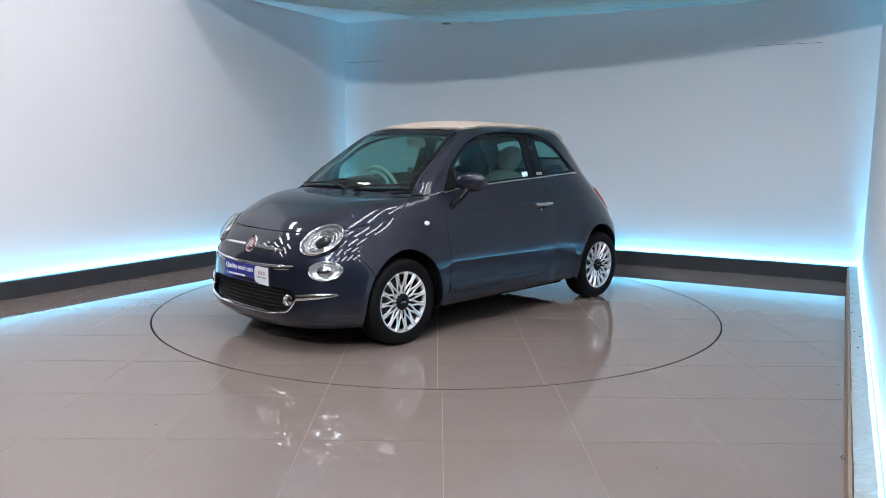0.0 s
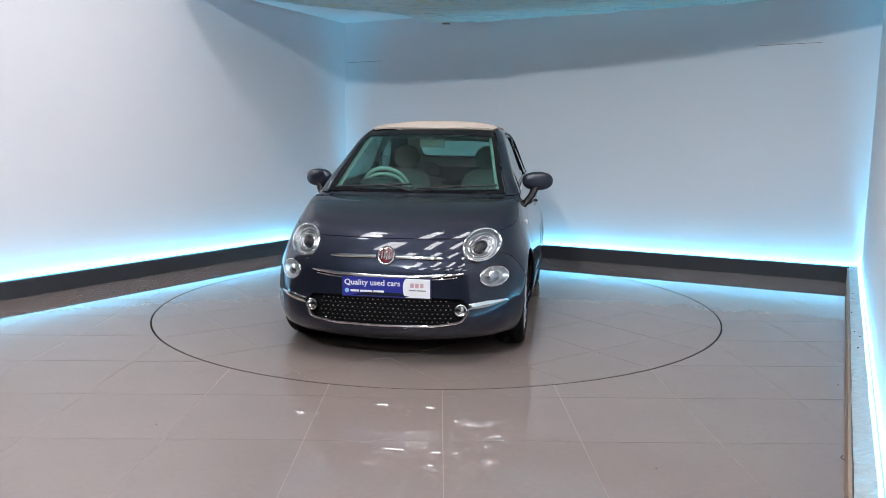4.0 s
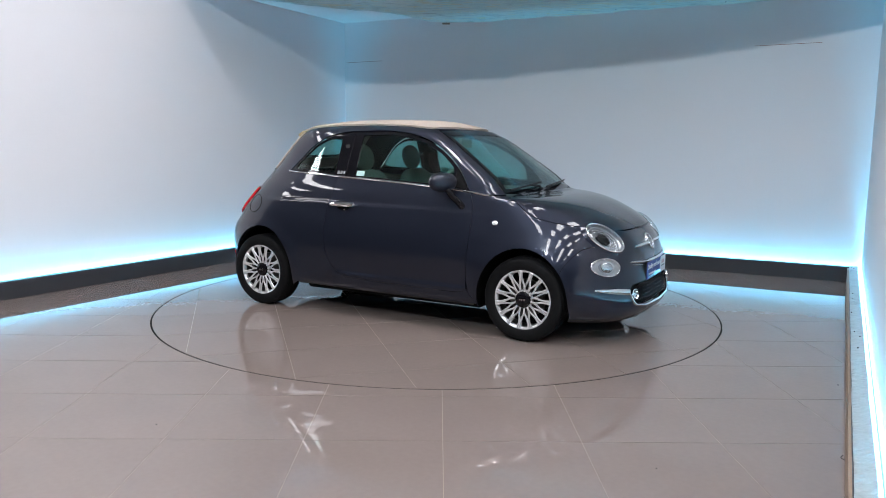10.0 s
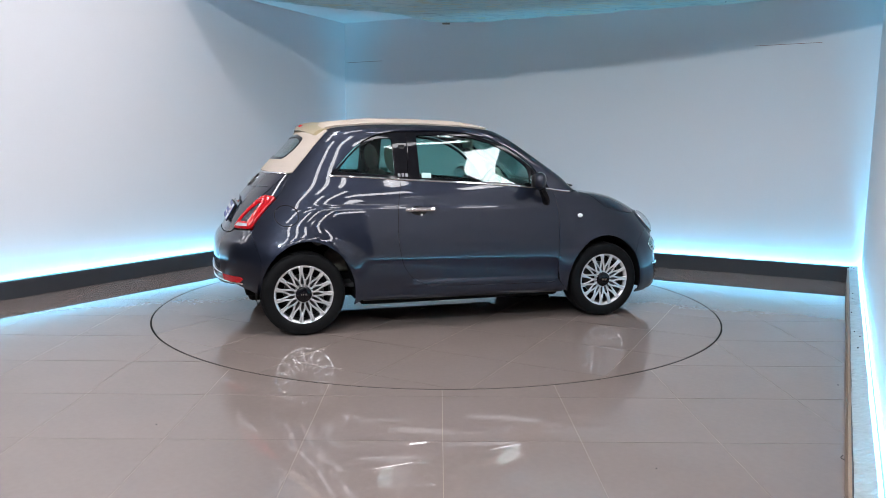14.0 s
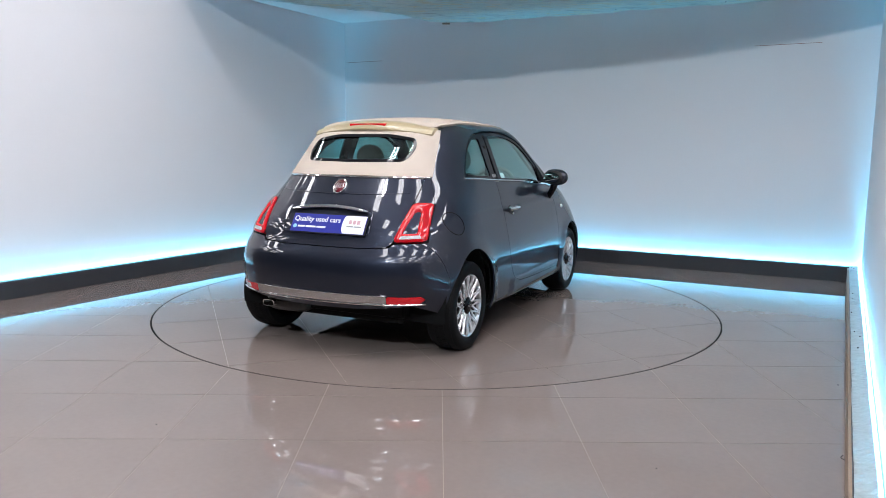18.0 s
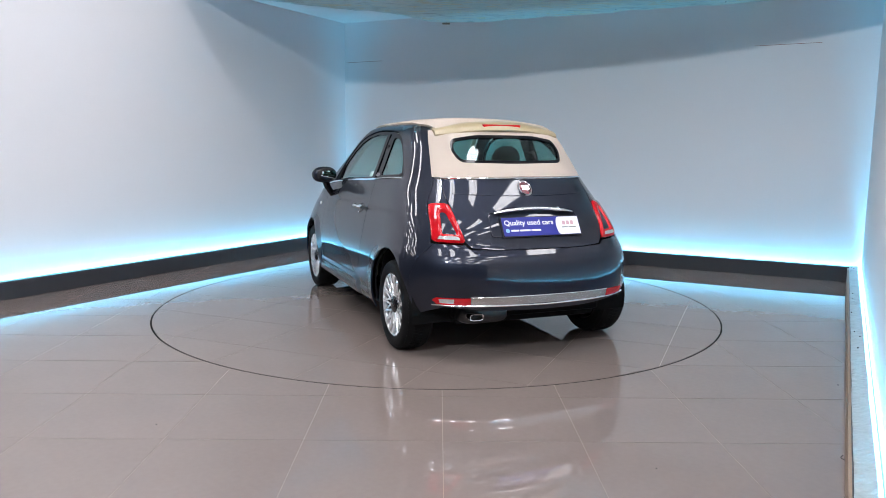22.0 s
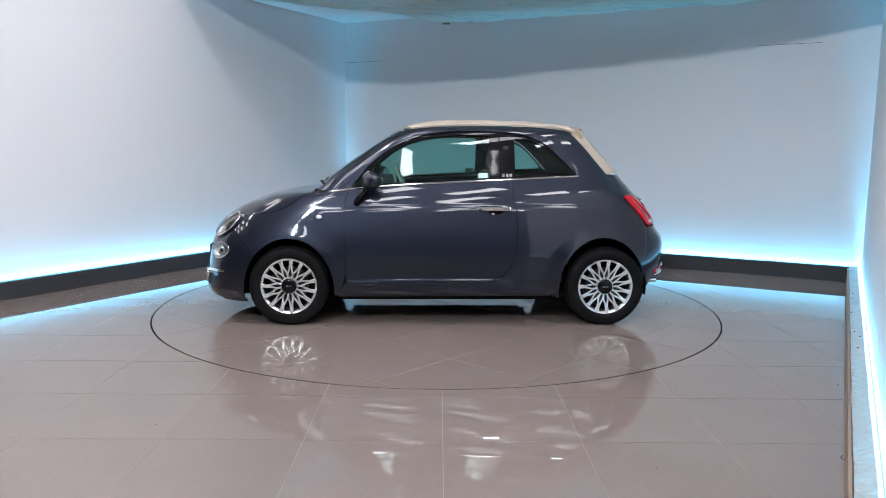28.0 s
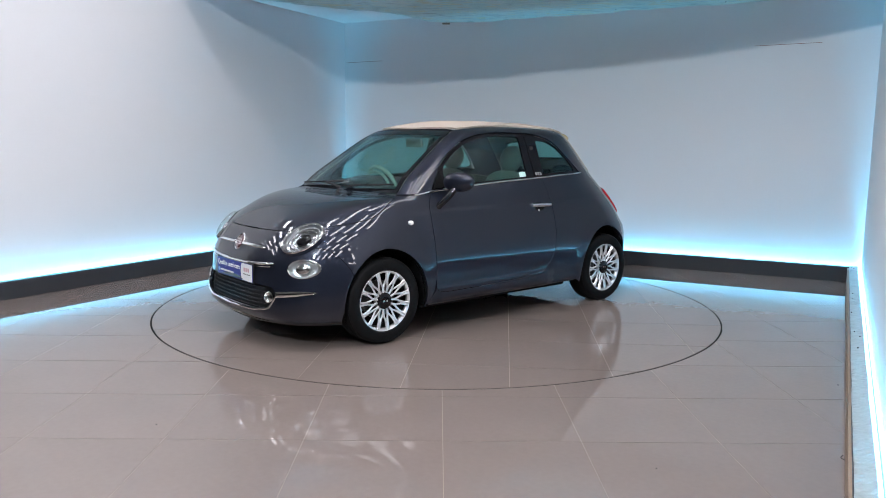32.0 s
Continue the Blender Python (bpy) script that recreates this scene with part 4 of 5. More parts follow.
skin("canvas_roof", roof, "roof", FABRIC, car, off=0.001, thick=0.014, step=0.035, label="beige canvas roof", warp=folds)
RW = rounded([(0.372, 1.335), (0.395, 1.27), (0.365, 1.192), (0.0, 1.186), (-0.365, 1.192), (-0.395, 1.27), (-0.372, 1.335), (-0.2, 1.362), (0.2, 1.362)], 0.05)
rl = [(float(np.interp(z, [1.09, 1.40], [0.815, 0.875])) * float(cW(z)), z) for z in np.linspace(1.098, 1.395, 9)]
rear_loop = rl + [(0.0, 1.425)] + [(-y, z) for y, z in reversed(rl)] + [(0.0, 1.102)]
back = skin("canvas_back", rear_loop, "rear", FABRIC, car, holes=[RW], off=0.005, thick=0.014, step=0.035, label="beige canvas rear panel")
skin("rear_window", RW, "rear", GLASS, back, off=-0.002, thick=0.004, step=0.06, gap=0, label="tinted rear window")
skin("window_seal", RW, "rear", BLACK, back, holes=[inset(RW, 0.014)], off=0.0055, thick=0.006, step=0.03, gap=-0.004)
# spoiler lip over the rear window
bm = bmesh.new()
ys = np.linspace(-0.455, 0.455, 25)
rings = []
for y in ys:
    k = 1 - (abs(y) / 0.50) ** 6 * 0.6
    zt = 1.471 - 0.21 * y * y - 0.05 * abs(y / 0.47) ** 5 * 0.3
    xb = -1.088 + 0.36 * y * y
    prof = [(0.16, 0.006), (0.10, 0.006), (0.04, -0.004), (0.0, -0.030), (-0.010, -0.052), (-0.004, -0.062), (0.03, -0.066), (0.12, -0.05)]
    rings.append([bm.verts.new((xb + dx * k, y, zt + dz * k - 0.012)) for dx, dz in prof])
for a, b in zip(rings, rings[1:]):
    for j in range(len(a)):
        bm.faces.new((a[j], b[j], b[(j + 1) % len(a)], a[(j + 1) % len(a)]))
bm.faces.new(rings[0])
bm.faces.new(rings[-1][::-1])
bmesh.ops.recalc_face_normals(bm, faces=bm.faces[:])
part("spoiler", bm, FABRIC_LIP, car, "beige spoiler lip", smooth=True)


# ---- wheels
SPOKE = None


def wheel(x, side):
    m = pose(x, side * 0.705, HUB_Z, -90 * side, 0, 0)
    wh = empty("wheel")
    wh.parent = car
    wh.matrix_basis = m
    bm = bmesh.new()
    R, r = HUB_Z, 0.198
    lathe(bm, [(r, -0.09), (r + 0.012, -0.094), (0.235, -0.098), (0.27, -0.094), (R - 0.008, -0.08), (R, -0.06), (R, 0.062), (R - 0.006, 0.078), (0.272, 0.090), (0.262, 0.0945), (0.240, 0.0965), (0.215, 0.094), (r + 0.006, 0.088), (r, 0.082), (r - 0.004, 0.0), (r, -0.09)], 72)
    part("tyre", bm, RUBBER, wh, "black tyre", smooth=True)
    bm = bmesh.new()
    for k in range(72):
        a = 2 * math.pi * k / 72
        for z0, z1, sh in ((-0.072, -0.038, 0.0), (-0.034, -0.002, 0.5), (0.002, 0.034, 0.0), (0.038, 0.074, 0.5)):
            box(bm, (R - 0.006, -0.0085, z0), (R + 0.0025 - (0.005 if abs(z0 + z1) > 0.1 else 0), 0.0085, z1), 0, pose(0, 0, 0, 0, 0, math.degrees(a) + sh * 5))
    tagged(part("tread", bm, RUBBER, wh), kind="stuff")
    bm = bmesh.new()
    lathe(bm, [(0.183, 0.058), (0.182, 0.066), (0.186, 0.078), (r - 0.005, 0.085), (r + 0.003, 0.087), (r + 0.004, 0.081), (r - 0.002, 0.078), (0.188, 0.058), (0.183, 0.058)], 72)
    rim = part("rim", bm, ALLOY, wh, "polished alloy rim", smooth=True)
    bm = bmesh.new()
    lathe(bm, [(r - 0.002, -0.085), (r - 0.012, -0.07), (r - 0.016, 0.03), (0.184, 0.059)], 60)
    part("barrel", bm, BARREL, wh, "dull dark rim barrel", smooth=True)
    # forked spokes: each runs in from the rim and parts towards its neighbours at the hub
    global SPOKE
    ns = 15
    if SPOKE is None:
        bm = bmesh.new()
        for sd in (-1, 1):
            w = math.pi / ns
            p = [(rr * math.cos(sd * w * k), rr * math.sin(sd * w * k), h) for rr, k, h in ((0.194, 0.20, 0.083), (0.156, 0.17, 0.081), (0.124, 0.36, 0.076), (0.094, 0.78, 0.072), (0.054, 1.02, 0.069))]
            tube(bm, smooth_line(p, 3), 0.0082, 6, 1.0, taper=[1.15, 1.12, 1.08, 1.04, 1.0, 0.97, 0.94, 0.9, 0.86, 0.83, 0.8, 0.78, 0.75])
        first_spoke = part("spoke", bm, ALLOY, wh, smooth=True)
        SPOKE = first_spoke.data
    else:
        first_spoke = new("spoke", SPOKE)
        first_spoke.parent = wh
    for k in range(1, ns):
        sp = new("spoke", SPOKE)
        sp.parent = wh
        sp.matrix_basis = pose(0, 0, 0, 0, 0, k * 360 / ns)
    bm = bmesh.new()
    lathe(bm, [(0.0001, 0.087), (0.028, 0.087), (0.045, 0.084), (0.054, 0.077), (0.056, 0.05)], 36)
    part("hub_cap", bm, BLACK, wh, "dark hub cap", smooth=True)
    bm = bmesh.new()
    lathe(bm, [(0.055, 0.066), (0.060, 0.066), (0.065, 0.060), (0.066, 0.045), (0.052, 0.042)], 45)
    part("hub_ring", bm, ALLOY, wh, smooth=True)
    bm = bmesh.new()
    for dx in (-0.016, -0.004, 0.008, 0.018):
        box(bm, (dx - 0.003, -0.007, 0.0855), (dx + 0.003, 0.007, 0.0875))
    part("emblem", bm, SATIN, wh)
    bm = bmesh.new()
    lathe(bm, [(0.05, 0.0), (0.128, 0.0), (0.128, -0.02), (0.05, -0.02), (0.05, 0.0)], 48)
    part("brake_disc", bm, DISC, wh)
    bm = bmesh.new()
    box(bm, (0.07, -0.06, -0.045), (0.145, 0.06, 0.03), 0.01)
    part("caliper", bm, DISC, wh)
    bm = bmesh.new()
    lathe(bm, [(0.0001, -0.03), (0.19, -0.03), (0.19, -0.035), (0.0001, -0.035)], 36)
    part("backplate", bm, LINER, wh)
    # liner of the wheel house
    bm = bmesh.new()
    cx, cz, ra, rb = ARCH_F if x > 0 else ARCH_R
    prev = None
    for t in np.linspace(-8, 188, 30):
        p = [(cx + (ra + 0.02) * math.cos(radians(t)), y * side, cz + (rb + 0.02) * math.sin(radians(t))) for y in (0.50, 0.765)]
        cur = [bm.verts.new(q) for q in p] + [bm.verts.new((cx, 0.50 * side, cz))]
        if prev:
            bm.faces.new((prev[0], prev[1], cur[1], cur[0]))
            bm.faces.new((prev[0], cur[0], cur[2], prev[2]))
        prev = cur
    part("wheel_housing", bm, LINER, car)


for x in (HUB_F, HUB_R):
    for side in (1, -1):
        wheel(x, side)

# ---- underbody
bm = bmesh.new()
box(bm, (-0.74, -0.70, 0.17), (0.80, 0.70, 0.30), 0.02)
box(bm, (-1.50, -0.50, 0.20), (-0.70, 0.50, 0.42), 0.03)
box(bm, (0.75, -0.50, 0.17), (1.60, 0.50, 0.60), 0.03)
part("underbody", bm, LINER, car)


# ---- lamps and trim: round parts that sit on the body
def dome(name, cy, cz, ry, rz, profile, mat, parent, plane="front", label="", side=1, n=36):
    """Rings on the body: (scale, offset along the middle's normal)."""
    _, nrm = lift([(cy, cz)], plane, side)
    nv = Vector(nrm[0])
    bm = bmesh.new()
    rings = []
    for s, off in profile:
        q, _ = lift(ellipse(cy, cz, ry * s, rz * s, n), plane, side)
        rings.append([bm.verts.new(Vector(p) + nv * off) for p in q])
    for a, b in zip(rings, rings[1:]):
        for j in range(n):
            bm.faces.new((a[j], a[(j + 1) % n], b[(j + 1) % n], b[j]))
    bm.faces.new(rings[-1])
    bmesh.ops.recalc_face_normals(bm, faces=bm.faces[:])
    return part(name, bm, mat, parent, label, smooth=True)


def loop_bar(name, loop, plane, r, mat, parent, off=0.0, side=1, label="", n=8):
    p = on_body(list(loop) + [loop[0], loop[1]], plane, off, side)
    bm = bmesh.new()
    tube(bm, p, r, n)
    return part(name, bm, mat, parent, label, smooth=True)


GUIDE = material("lamp_guide", (0.45, 0.46, 0.48), 0.3, coat=0.5, var=0.05)
FOGBOWL = material("pale_lamp_bowl", (0.62, 0.63, 0.65), 0.30, metal=0.85, var=0.12, scale=70, bump=0.6, bscale=120)
BOWL = material("grey_lamp_bowl", (0.40, 0.41, 0.43), 0.30, metal=1.0, var=0.05, scale=50)


class Eye:
    """A flat ellipse in which a headlight is built."""

    def __init__(self, s):
        self.c = Vector((1.622, s * 0.553, 0.708))
        self.u, self.v = Vector((-0.070, s * 0.104, 0.012)), Vector((-0.076, -s * 0.006, 0.086))
        self.n = self.v.cross(self.u) * s
        self.n = -self.n.normalized() if self.n.x < 0 else self.n.normalized()

    def at(self, f, a, off):
        return self.c + self.u * (f * math.cos(a)) + self.v * (f * math.sin(a)) + self.n * off

    def bowl(self, name, profile, mat, parent, label="", n=40):
        bm = bmesh.new()
        rings = [[bm.verts.new(self.at(f, 2 * math.pi * j / n, off)) for j in range(n)] for f, off in profile]
        for a, b in zip(rings, rings[1:]):
            for j in range(n):
                bm.faces.new((a[j], a[(j + 1) % n], b[(j + 1) % n], b[j]))
        bm.faces.new(rings[-1])
        bmesh.ops.recalc_face_normals(bm, faces=bm.faces[:])
        return part(name, bm, mat, parent, label, smooth=True)

    def ring(self, name, f, off, r, mat, parent, label=""):
        bm = bmesh.new()
        tube(bm, [self.at(f, 2 * math.pi * j / 40, off) for j in range(42)], r, 8)
        return part(name, bm, mat, parent, label, smooth=True)


for s in (1, -1):
    eye = Eye(s)
    hl = eye.bowl("headlight", [(1.04, -0.05), (1.04, 0.004), (0.98, 0.0), (0.93, -0.016), (0.80, -0.026), (0.72, -0.030), (0.5, -0.046), (0.3, -0.050)], BOWL, car, label="round headlight with chrome bowl and clear lens")
    # painted collar between the wing and the lamp
    bm = bmesh.new()
    ang = [2 * math.pi * j / 48 for j in range(48)]
    inr = [bm.verts.new(eye.at(1.035, a, 0.0)) for a in ang]
    outr = [bm.verts.new(p) for p in on_body([(s * (0.557 + 0.112 * math.cos(a)), 0.706 + 0.105 * math.sin(a)) for a in ang], "front", 0.0015)]
    for j in range(48):
        bm.faces.new((inr[j], inr[(j + 1) % 48], outr[(j + 1) % 48], outr[j]))
    bmesh.ops.recalc_face_normals(bm, faces=bm.faces[:])
    part("lamp_collar", bm, PAINT, hl, "body-coloured collar", smooth=True)
    eye.ring("headlight_ring", 1.0, 0.004, 0.0065, CHROME, hl)
    eye.bowl("lens", [(0.99, 0.004), (0.92, 0.016), (0.8, 0.025), (0.6, 0.034), (0.3, 0.040), (0.02, 0.042)], CLEAR, hl, "clear domed lens")
    eye.ring("light_guide", 0.82, -0.014, 0.0045, GUIDE, hl, "pale light guide ring")
    eye.ring("inner_ring", 0.66, -0.018, 0.004, CHROME, hl)
    eye.ring("inner_ring", 0.50, -0.022, 0.0035, SATIN, hl)
    eye.bowl("projector", [(0.36, -0.046), (0.36, -0.016), (0.28, -0.008), (0.14, -0.003), (0.02, -0.002)], BLACK, hl, "dark projector lens")
    for k in range(12):
        a = math.radians(15 + k * 30)
        bm = bmesh.new()
        tube(bm, [eye.at(0.52, a, -0.024), eye.at(0.66, a, -0.020)], 0.0022, 5)
        part("reflector_rib", bm, SATIN, hl)
    fy, fz = s * 0.634, 0.527
    fg = dome("fog_light", fy, fz, 0.078, 0.057, [(1.0, 0.002), (0.95, -0.008), (0.8, -0.03), (0.4, -0.038), (0.1, -0.04)], FOGBOWL, car, label="oval front lamp with clear lens")
    dome("lens", fy, fz, 0.078, 0.057, [(1.0, 0.003), (0.8, 0.009), (0.5, 0.014), (0.05, 0.017)], CLEAR, fg, label="clear domed lens")
    dome("bulb_cover", fy, fz, 0.036, 0.034, [(1.0, -0.03), (0.95, -0.006), (0.6, 0.002), (0.05, 0.004)], SATIN, fg)
    loop_bar("lamp_ring", ellipse(fy, fz, 0.078, 0.057), "front", 0.0035, CHROME, fg, 0.003)
    # small round day lamp at the grille's end
    dy, dz = s * 0.452, 0.338
    dl = dome("day_lamp", dy, dz, 0.034, 0.034, [(1.0, 0.0), (1.02, 0.012), (0.9, 0.014), (0.78, 0.004), (0.70, -0.004), (0.4, -0.002), (0.05, 0.0)], CHROME, car, label="small round chrome lamp")
    dome("lens", dy, dz, 0.023, 0.023, [(1.0, 0.001), (0.6, 0.006), (0.05, 0.008)], CLEAR, dl)
    # chrome bar beside the grille
    loop = [(s * 0.497, 0.375), (s * 0.600, 0.388), (s * 0.705, 0.390), (s * 0.717, 0.380), (s * 0.62, 0.356), (s * 0.497, 0.340)]
    w = [(wrap_from_y(y, z), z) for y, z in loop]
    skin("bumper_blade", w if s > 0 else list(reversed(w)), "nose", CHROME, bumper, off=0.005, thick=0.010, step=0.010, gap=0.0, label="chrome bumper blade", bulge=0.006, brim=0.022)
    # nose bar beside the badge
    pts = [(s * y, 0.637 - 0.004 * ((y - 0.06) / 0.3) ** 2) for y in np.linspace(0.06, 0.342, 9)]
    bar_on("nose_bar", pts, "front", 0.0120, CHROME, bumper, 0.008, flat=0.9, label="slim chrome nose bar", taper=[1] * 7 + [0.85, 0.4])
pts = [(y, 0.528 + 0.020 * abs(y / 0.46) ** 2.2) for y in np.linspace(-0.46, 0.46, 25)]
bar_on("moustache_bar", pts, "front", 0.0105, CHROME, bumper, 0.008, flat=0.9, label="wide slim chrome bar", taper=[0.4, 0.8] + [1] * 21 + [0.8, 0.4])
bar_on("moustache_line", [(y * 0.93, z - 0.021) for y, z in pts], "front", 0.0035, CHROME, bumper, 0.003)
lip = sorted([p for p in GRILLE if p[1] < 0.348], key=lambda p: p[0])
bar_on("grille_lip", [(a * 1.004, b - 0.004) for a, b in lip], "front", 0.0085, CHROME, bumper, 0.004, label="chrome lip below the grille")
skin("grille", inset(GRILLE, -0.006), "front", LINER, car, off=-0.030, thick=0.01, step=0.06, gap=0, label="black lower grille with small chrome studs")
grille = bpy.data.objects["grille"]
bm = bmesh.new()
for r in range(6):
    z = 0.268 + r * 0.0245
    for c in range(28):
        y = -0.432 + (c + 0.5 * (r % 2)) * 0.0315
        if abs(y) > (0.40 if r in (0, 5) else 0.425) or (abs(abs(y) - 0.452) < 0.045):
            continue
        q = on_body([(y, z)], "front", -0.018)[0]
        box(bm, (q.x - 0.006, q.y - 0.0048, q.z - 0.0024), (q.x + 0.006, q.y + 0.0048, q.z + 0.0024))
tagged(part("grille_studs", bm, SATIN, grille), kind="stuff")
bm = bmesh.new()
for r in range(7):
    z = 0.256 + r * 0.0245
    lim = 0.44 if 0 < r < 6 else 0.40
    tube(bm, on_body([(y, z) for y in np.linspace(-lim, lim, 15)], "front", -0.028), 0.0015, 5)
tagged(part("grille_mesh", bm, LINER, grille), kind="stuff")


def badge(cy, cz, r, plane, parent, red):
    b = dome("badge", cy, cz, r, r, [(1.0, 0.0), (1.0, 0.010), (0.93, 0.014), (0.84, 0.012), (0.82, 0.008), (0.1, 0.009)], CHROME, parent, plane, "round chrome badge")
    dome("badge_field", cy, cz, r * 0.80, r * 0.80, [(1.0, 0.009), (0.9, 0.0115), (0.1, 0.0125)], red, b, plane)
    for dy in (-0.45, -0.15, 0.15, 0.45):
        q, n = lift([(cy + dy * r, cz)], plane)
        c, nn = Vector(q[0]) + Vector(n[0]) * 0.012, Vector(n[0])
        bm = bmesh.new()
        rot = nn.to_track_quat("Z", "Y").to_matrix().to_4x4()
        box(bm, (-0.0035, -r * 0.42, -0.002), (0.0035, r * 0.42, 0.003), 0, Matrix.Translation(c) @ rot)
        part("badge_bar", bm, CHROME, b)


badge(0.0, 0.643, 0.054, "front", car, BADGE)
badge(0.0, 1.030, 0.046, "rear", car, BADGE)


# ---- number-plate boards of the dealer
def lettering(text, size):
    cu = bpy.data.curves.new("lettering", "FONT")
    cu.body, cu.size, cu.extrude, cu.align_x, cu.offset = text, size, 0.0006, "LEFT", 0.0007
    ob = bpy.data.objects.new("lettering", cu)
    scene.collection.objects.link(ob)
    bpy.context.view_layer.update()
    me = bpy.data.meshes.new_from_object(ob.evaluated_get(bpy.context.evaluated_depsgraph_get()))
    bpy.data.objects.remove(ob)
    return me


def board(m, wd, ht, parent):
    """The board lies in xy, its face to +z."""
    pl = empty("plate_board")
    pl.parent = parent
    pl.matrix_basis = m

    def flat(name, loop, z0, z1, mat, label=""):
        return slab(name, loop, z0, z1, mat, pl, label=label)

    def rect(x0, y0, x1, y1, r=0.004):
        return rounded([(x0, y0), (x1, y0), (x1, y1), (x0, y1)], r, 4)
    w, h = wd / 2, ht / 2
    flat("backing", rect(-w - 0.006, -h - 0.006, w + 0.006, h + 0.006), -0.012, -0.003, PLASTIC)
    flat("plate", rect(-w, -h, w, h), -0.003, 0.0, BLUE, "blue dealer plate with white writing")
    cut = w - wd * 0.31
    white = [(cut + 0.028 * (1 - math.cos(a * 0.9)), h * 0.97 * math.sin(a) / math.sin(1.5)) for a in np.linspace(-1.5, 1.5, 11)]
    white = list(reversed(white)) + [(w * 0.99, -h * 0.97), (w * 0.99, h * 0.97)]
    flat("plate_end", white, 0.0, 0.0015, WHITE, "white end field")
    for k in range(3):
        x0 = cut + 0.045 + k * 0.029
        flat("logo_bar", rect(x0, 0.004, x0 + 0.021, 0.030, 0.003), 0.0015, 0.0024, PINK)
    for k, (a, b) in enumerate(((0.036, 0.082), (0.088, 0.138))):
        flat("small_print", rect(cut + a, -0.016, cut + b, -0.009, 0.001), 0.0015, 0.0022, GREYINK)
    me = lettering("Quality used cars", 0.047)
    me.materials.clear()
    me.materials.append(WHITE)
    ob = new("writing", me)
    ob.parent = pl
    xs = [v.co.x for v in me.vertices]
    k = (cut + w - 0.030) / (max(xs) - min(xs))
    ob.matrix_basis = Matrix.Translation((-w + 0.012, 0.010, 0.0012)) @ Matrix.Diagonal((k, 1, 1, 1))
    flat("logo_dot", ellipse(-w + 0.028, -0.026, 0.0135, 0.0135, 20), 0.0, 0.0012, SKYINK)
    x0 = -w + 0.050
    for a, b in ((0.0, 0.052), (0.060, 0.132), (0.140, 0.205)):
        flat("small_print", rect(x0 + a, -0.032, x0 + b, -0.020, 0.002), 0.0, 0.0012, WHITE)
    return tagged(pl, "blue and white dealer plate with writing")


fx = float(nose_x(0.0, 0.465)) + 0.005
front_m = Matrix(((0, 0, 1, fx), (1, 0, 0, 0.0), (0, 1, 0, 0.464), (0, 0, 0, 1)))
board(Matrix.Translation((0, 0.012, 0)) @ front_m, 0.535, 0.116, car)
q, n = lift([(0.0, 0.808)], "rear")
nz = Vector(n[0])
ax = Vector((0, -1, 0))
ay = nz.cross(ax)
c = Vector(q[0]) + nz * 0.010
rear_m = Matrix(((ax.x, ay.x, nz.x, c.x), (ax.y, ay.y, nz.y, c.y - 0.028), (ax.z, ay.z, nz.z, c.z), (0, 0, 0, 1)))
board(rear_m, 0.535, 0.122, car)
# plate recess frame and chrome handle on the tailgate
bm = bmesh.new()
tube(bm, on_body([(y, 0.905 - 0.02 * (y / 0.25) ** 2) for y in np.linspace(-0.275, 0.275, 13)], "rear", 0.016), 0.017, 10, 0.8, taper=[0.5, 0.9] + [1] * 9 + [0.9, 0.5])
part("tailgate_handle", bm, CHROME, hatch, "chrome tailgate handle", smooth=True)
fr = [(y, z) for y, z in rounded([(0.315, 0.755), (0.30, 0.892), (-0.30, 0.892), (-0.315, 0.755)], 0.02)]
loop_bar("plate_surround", fr, "rear", 0.004, PAINT, hatch, 0.002)
bar_on("crease", [(y, 0.990 + 0.012 * (y / 0.46) ** 2) for y in np.linspace(-0.47, 0.47, 17)], "rear", 0.0032, PAINT, hatch, 0.0005)
bar_on("chrome_line", [(y, 1.094) for y in np.linspace(-0.53, 0.53, 17)], "rear", 0.006, CHROME, hatch, 0.004, label="thin chrome line above the tailgate")

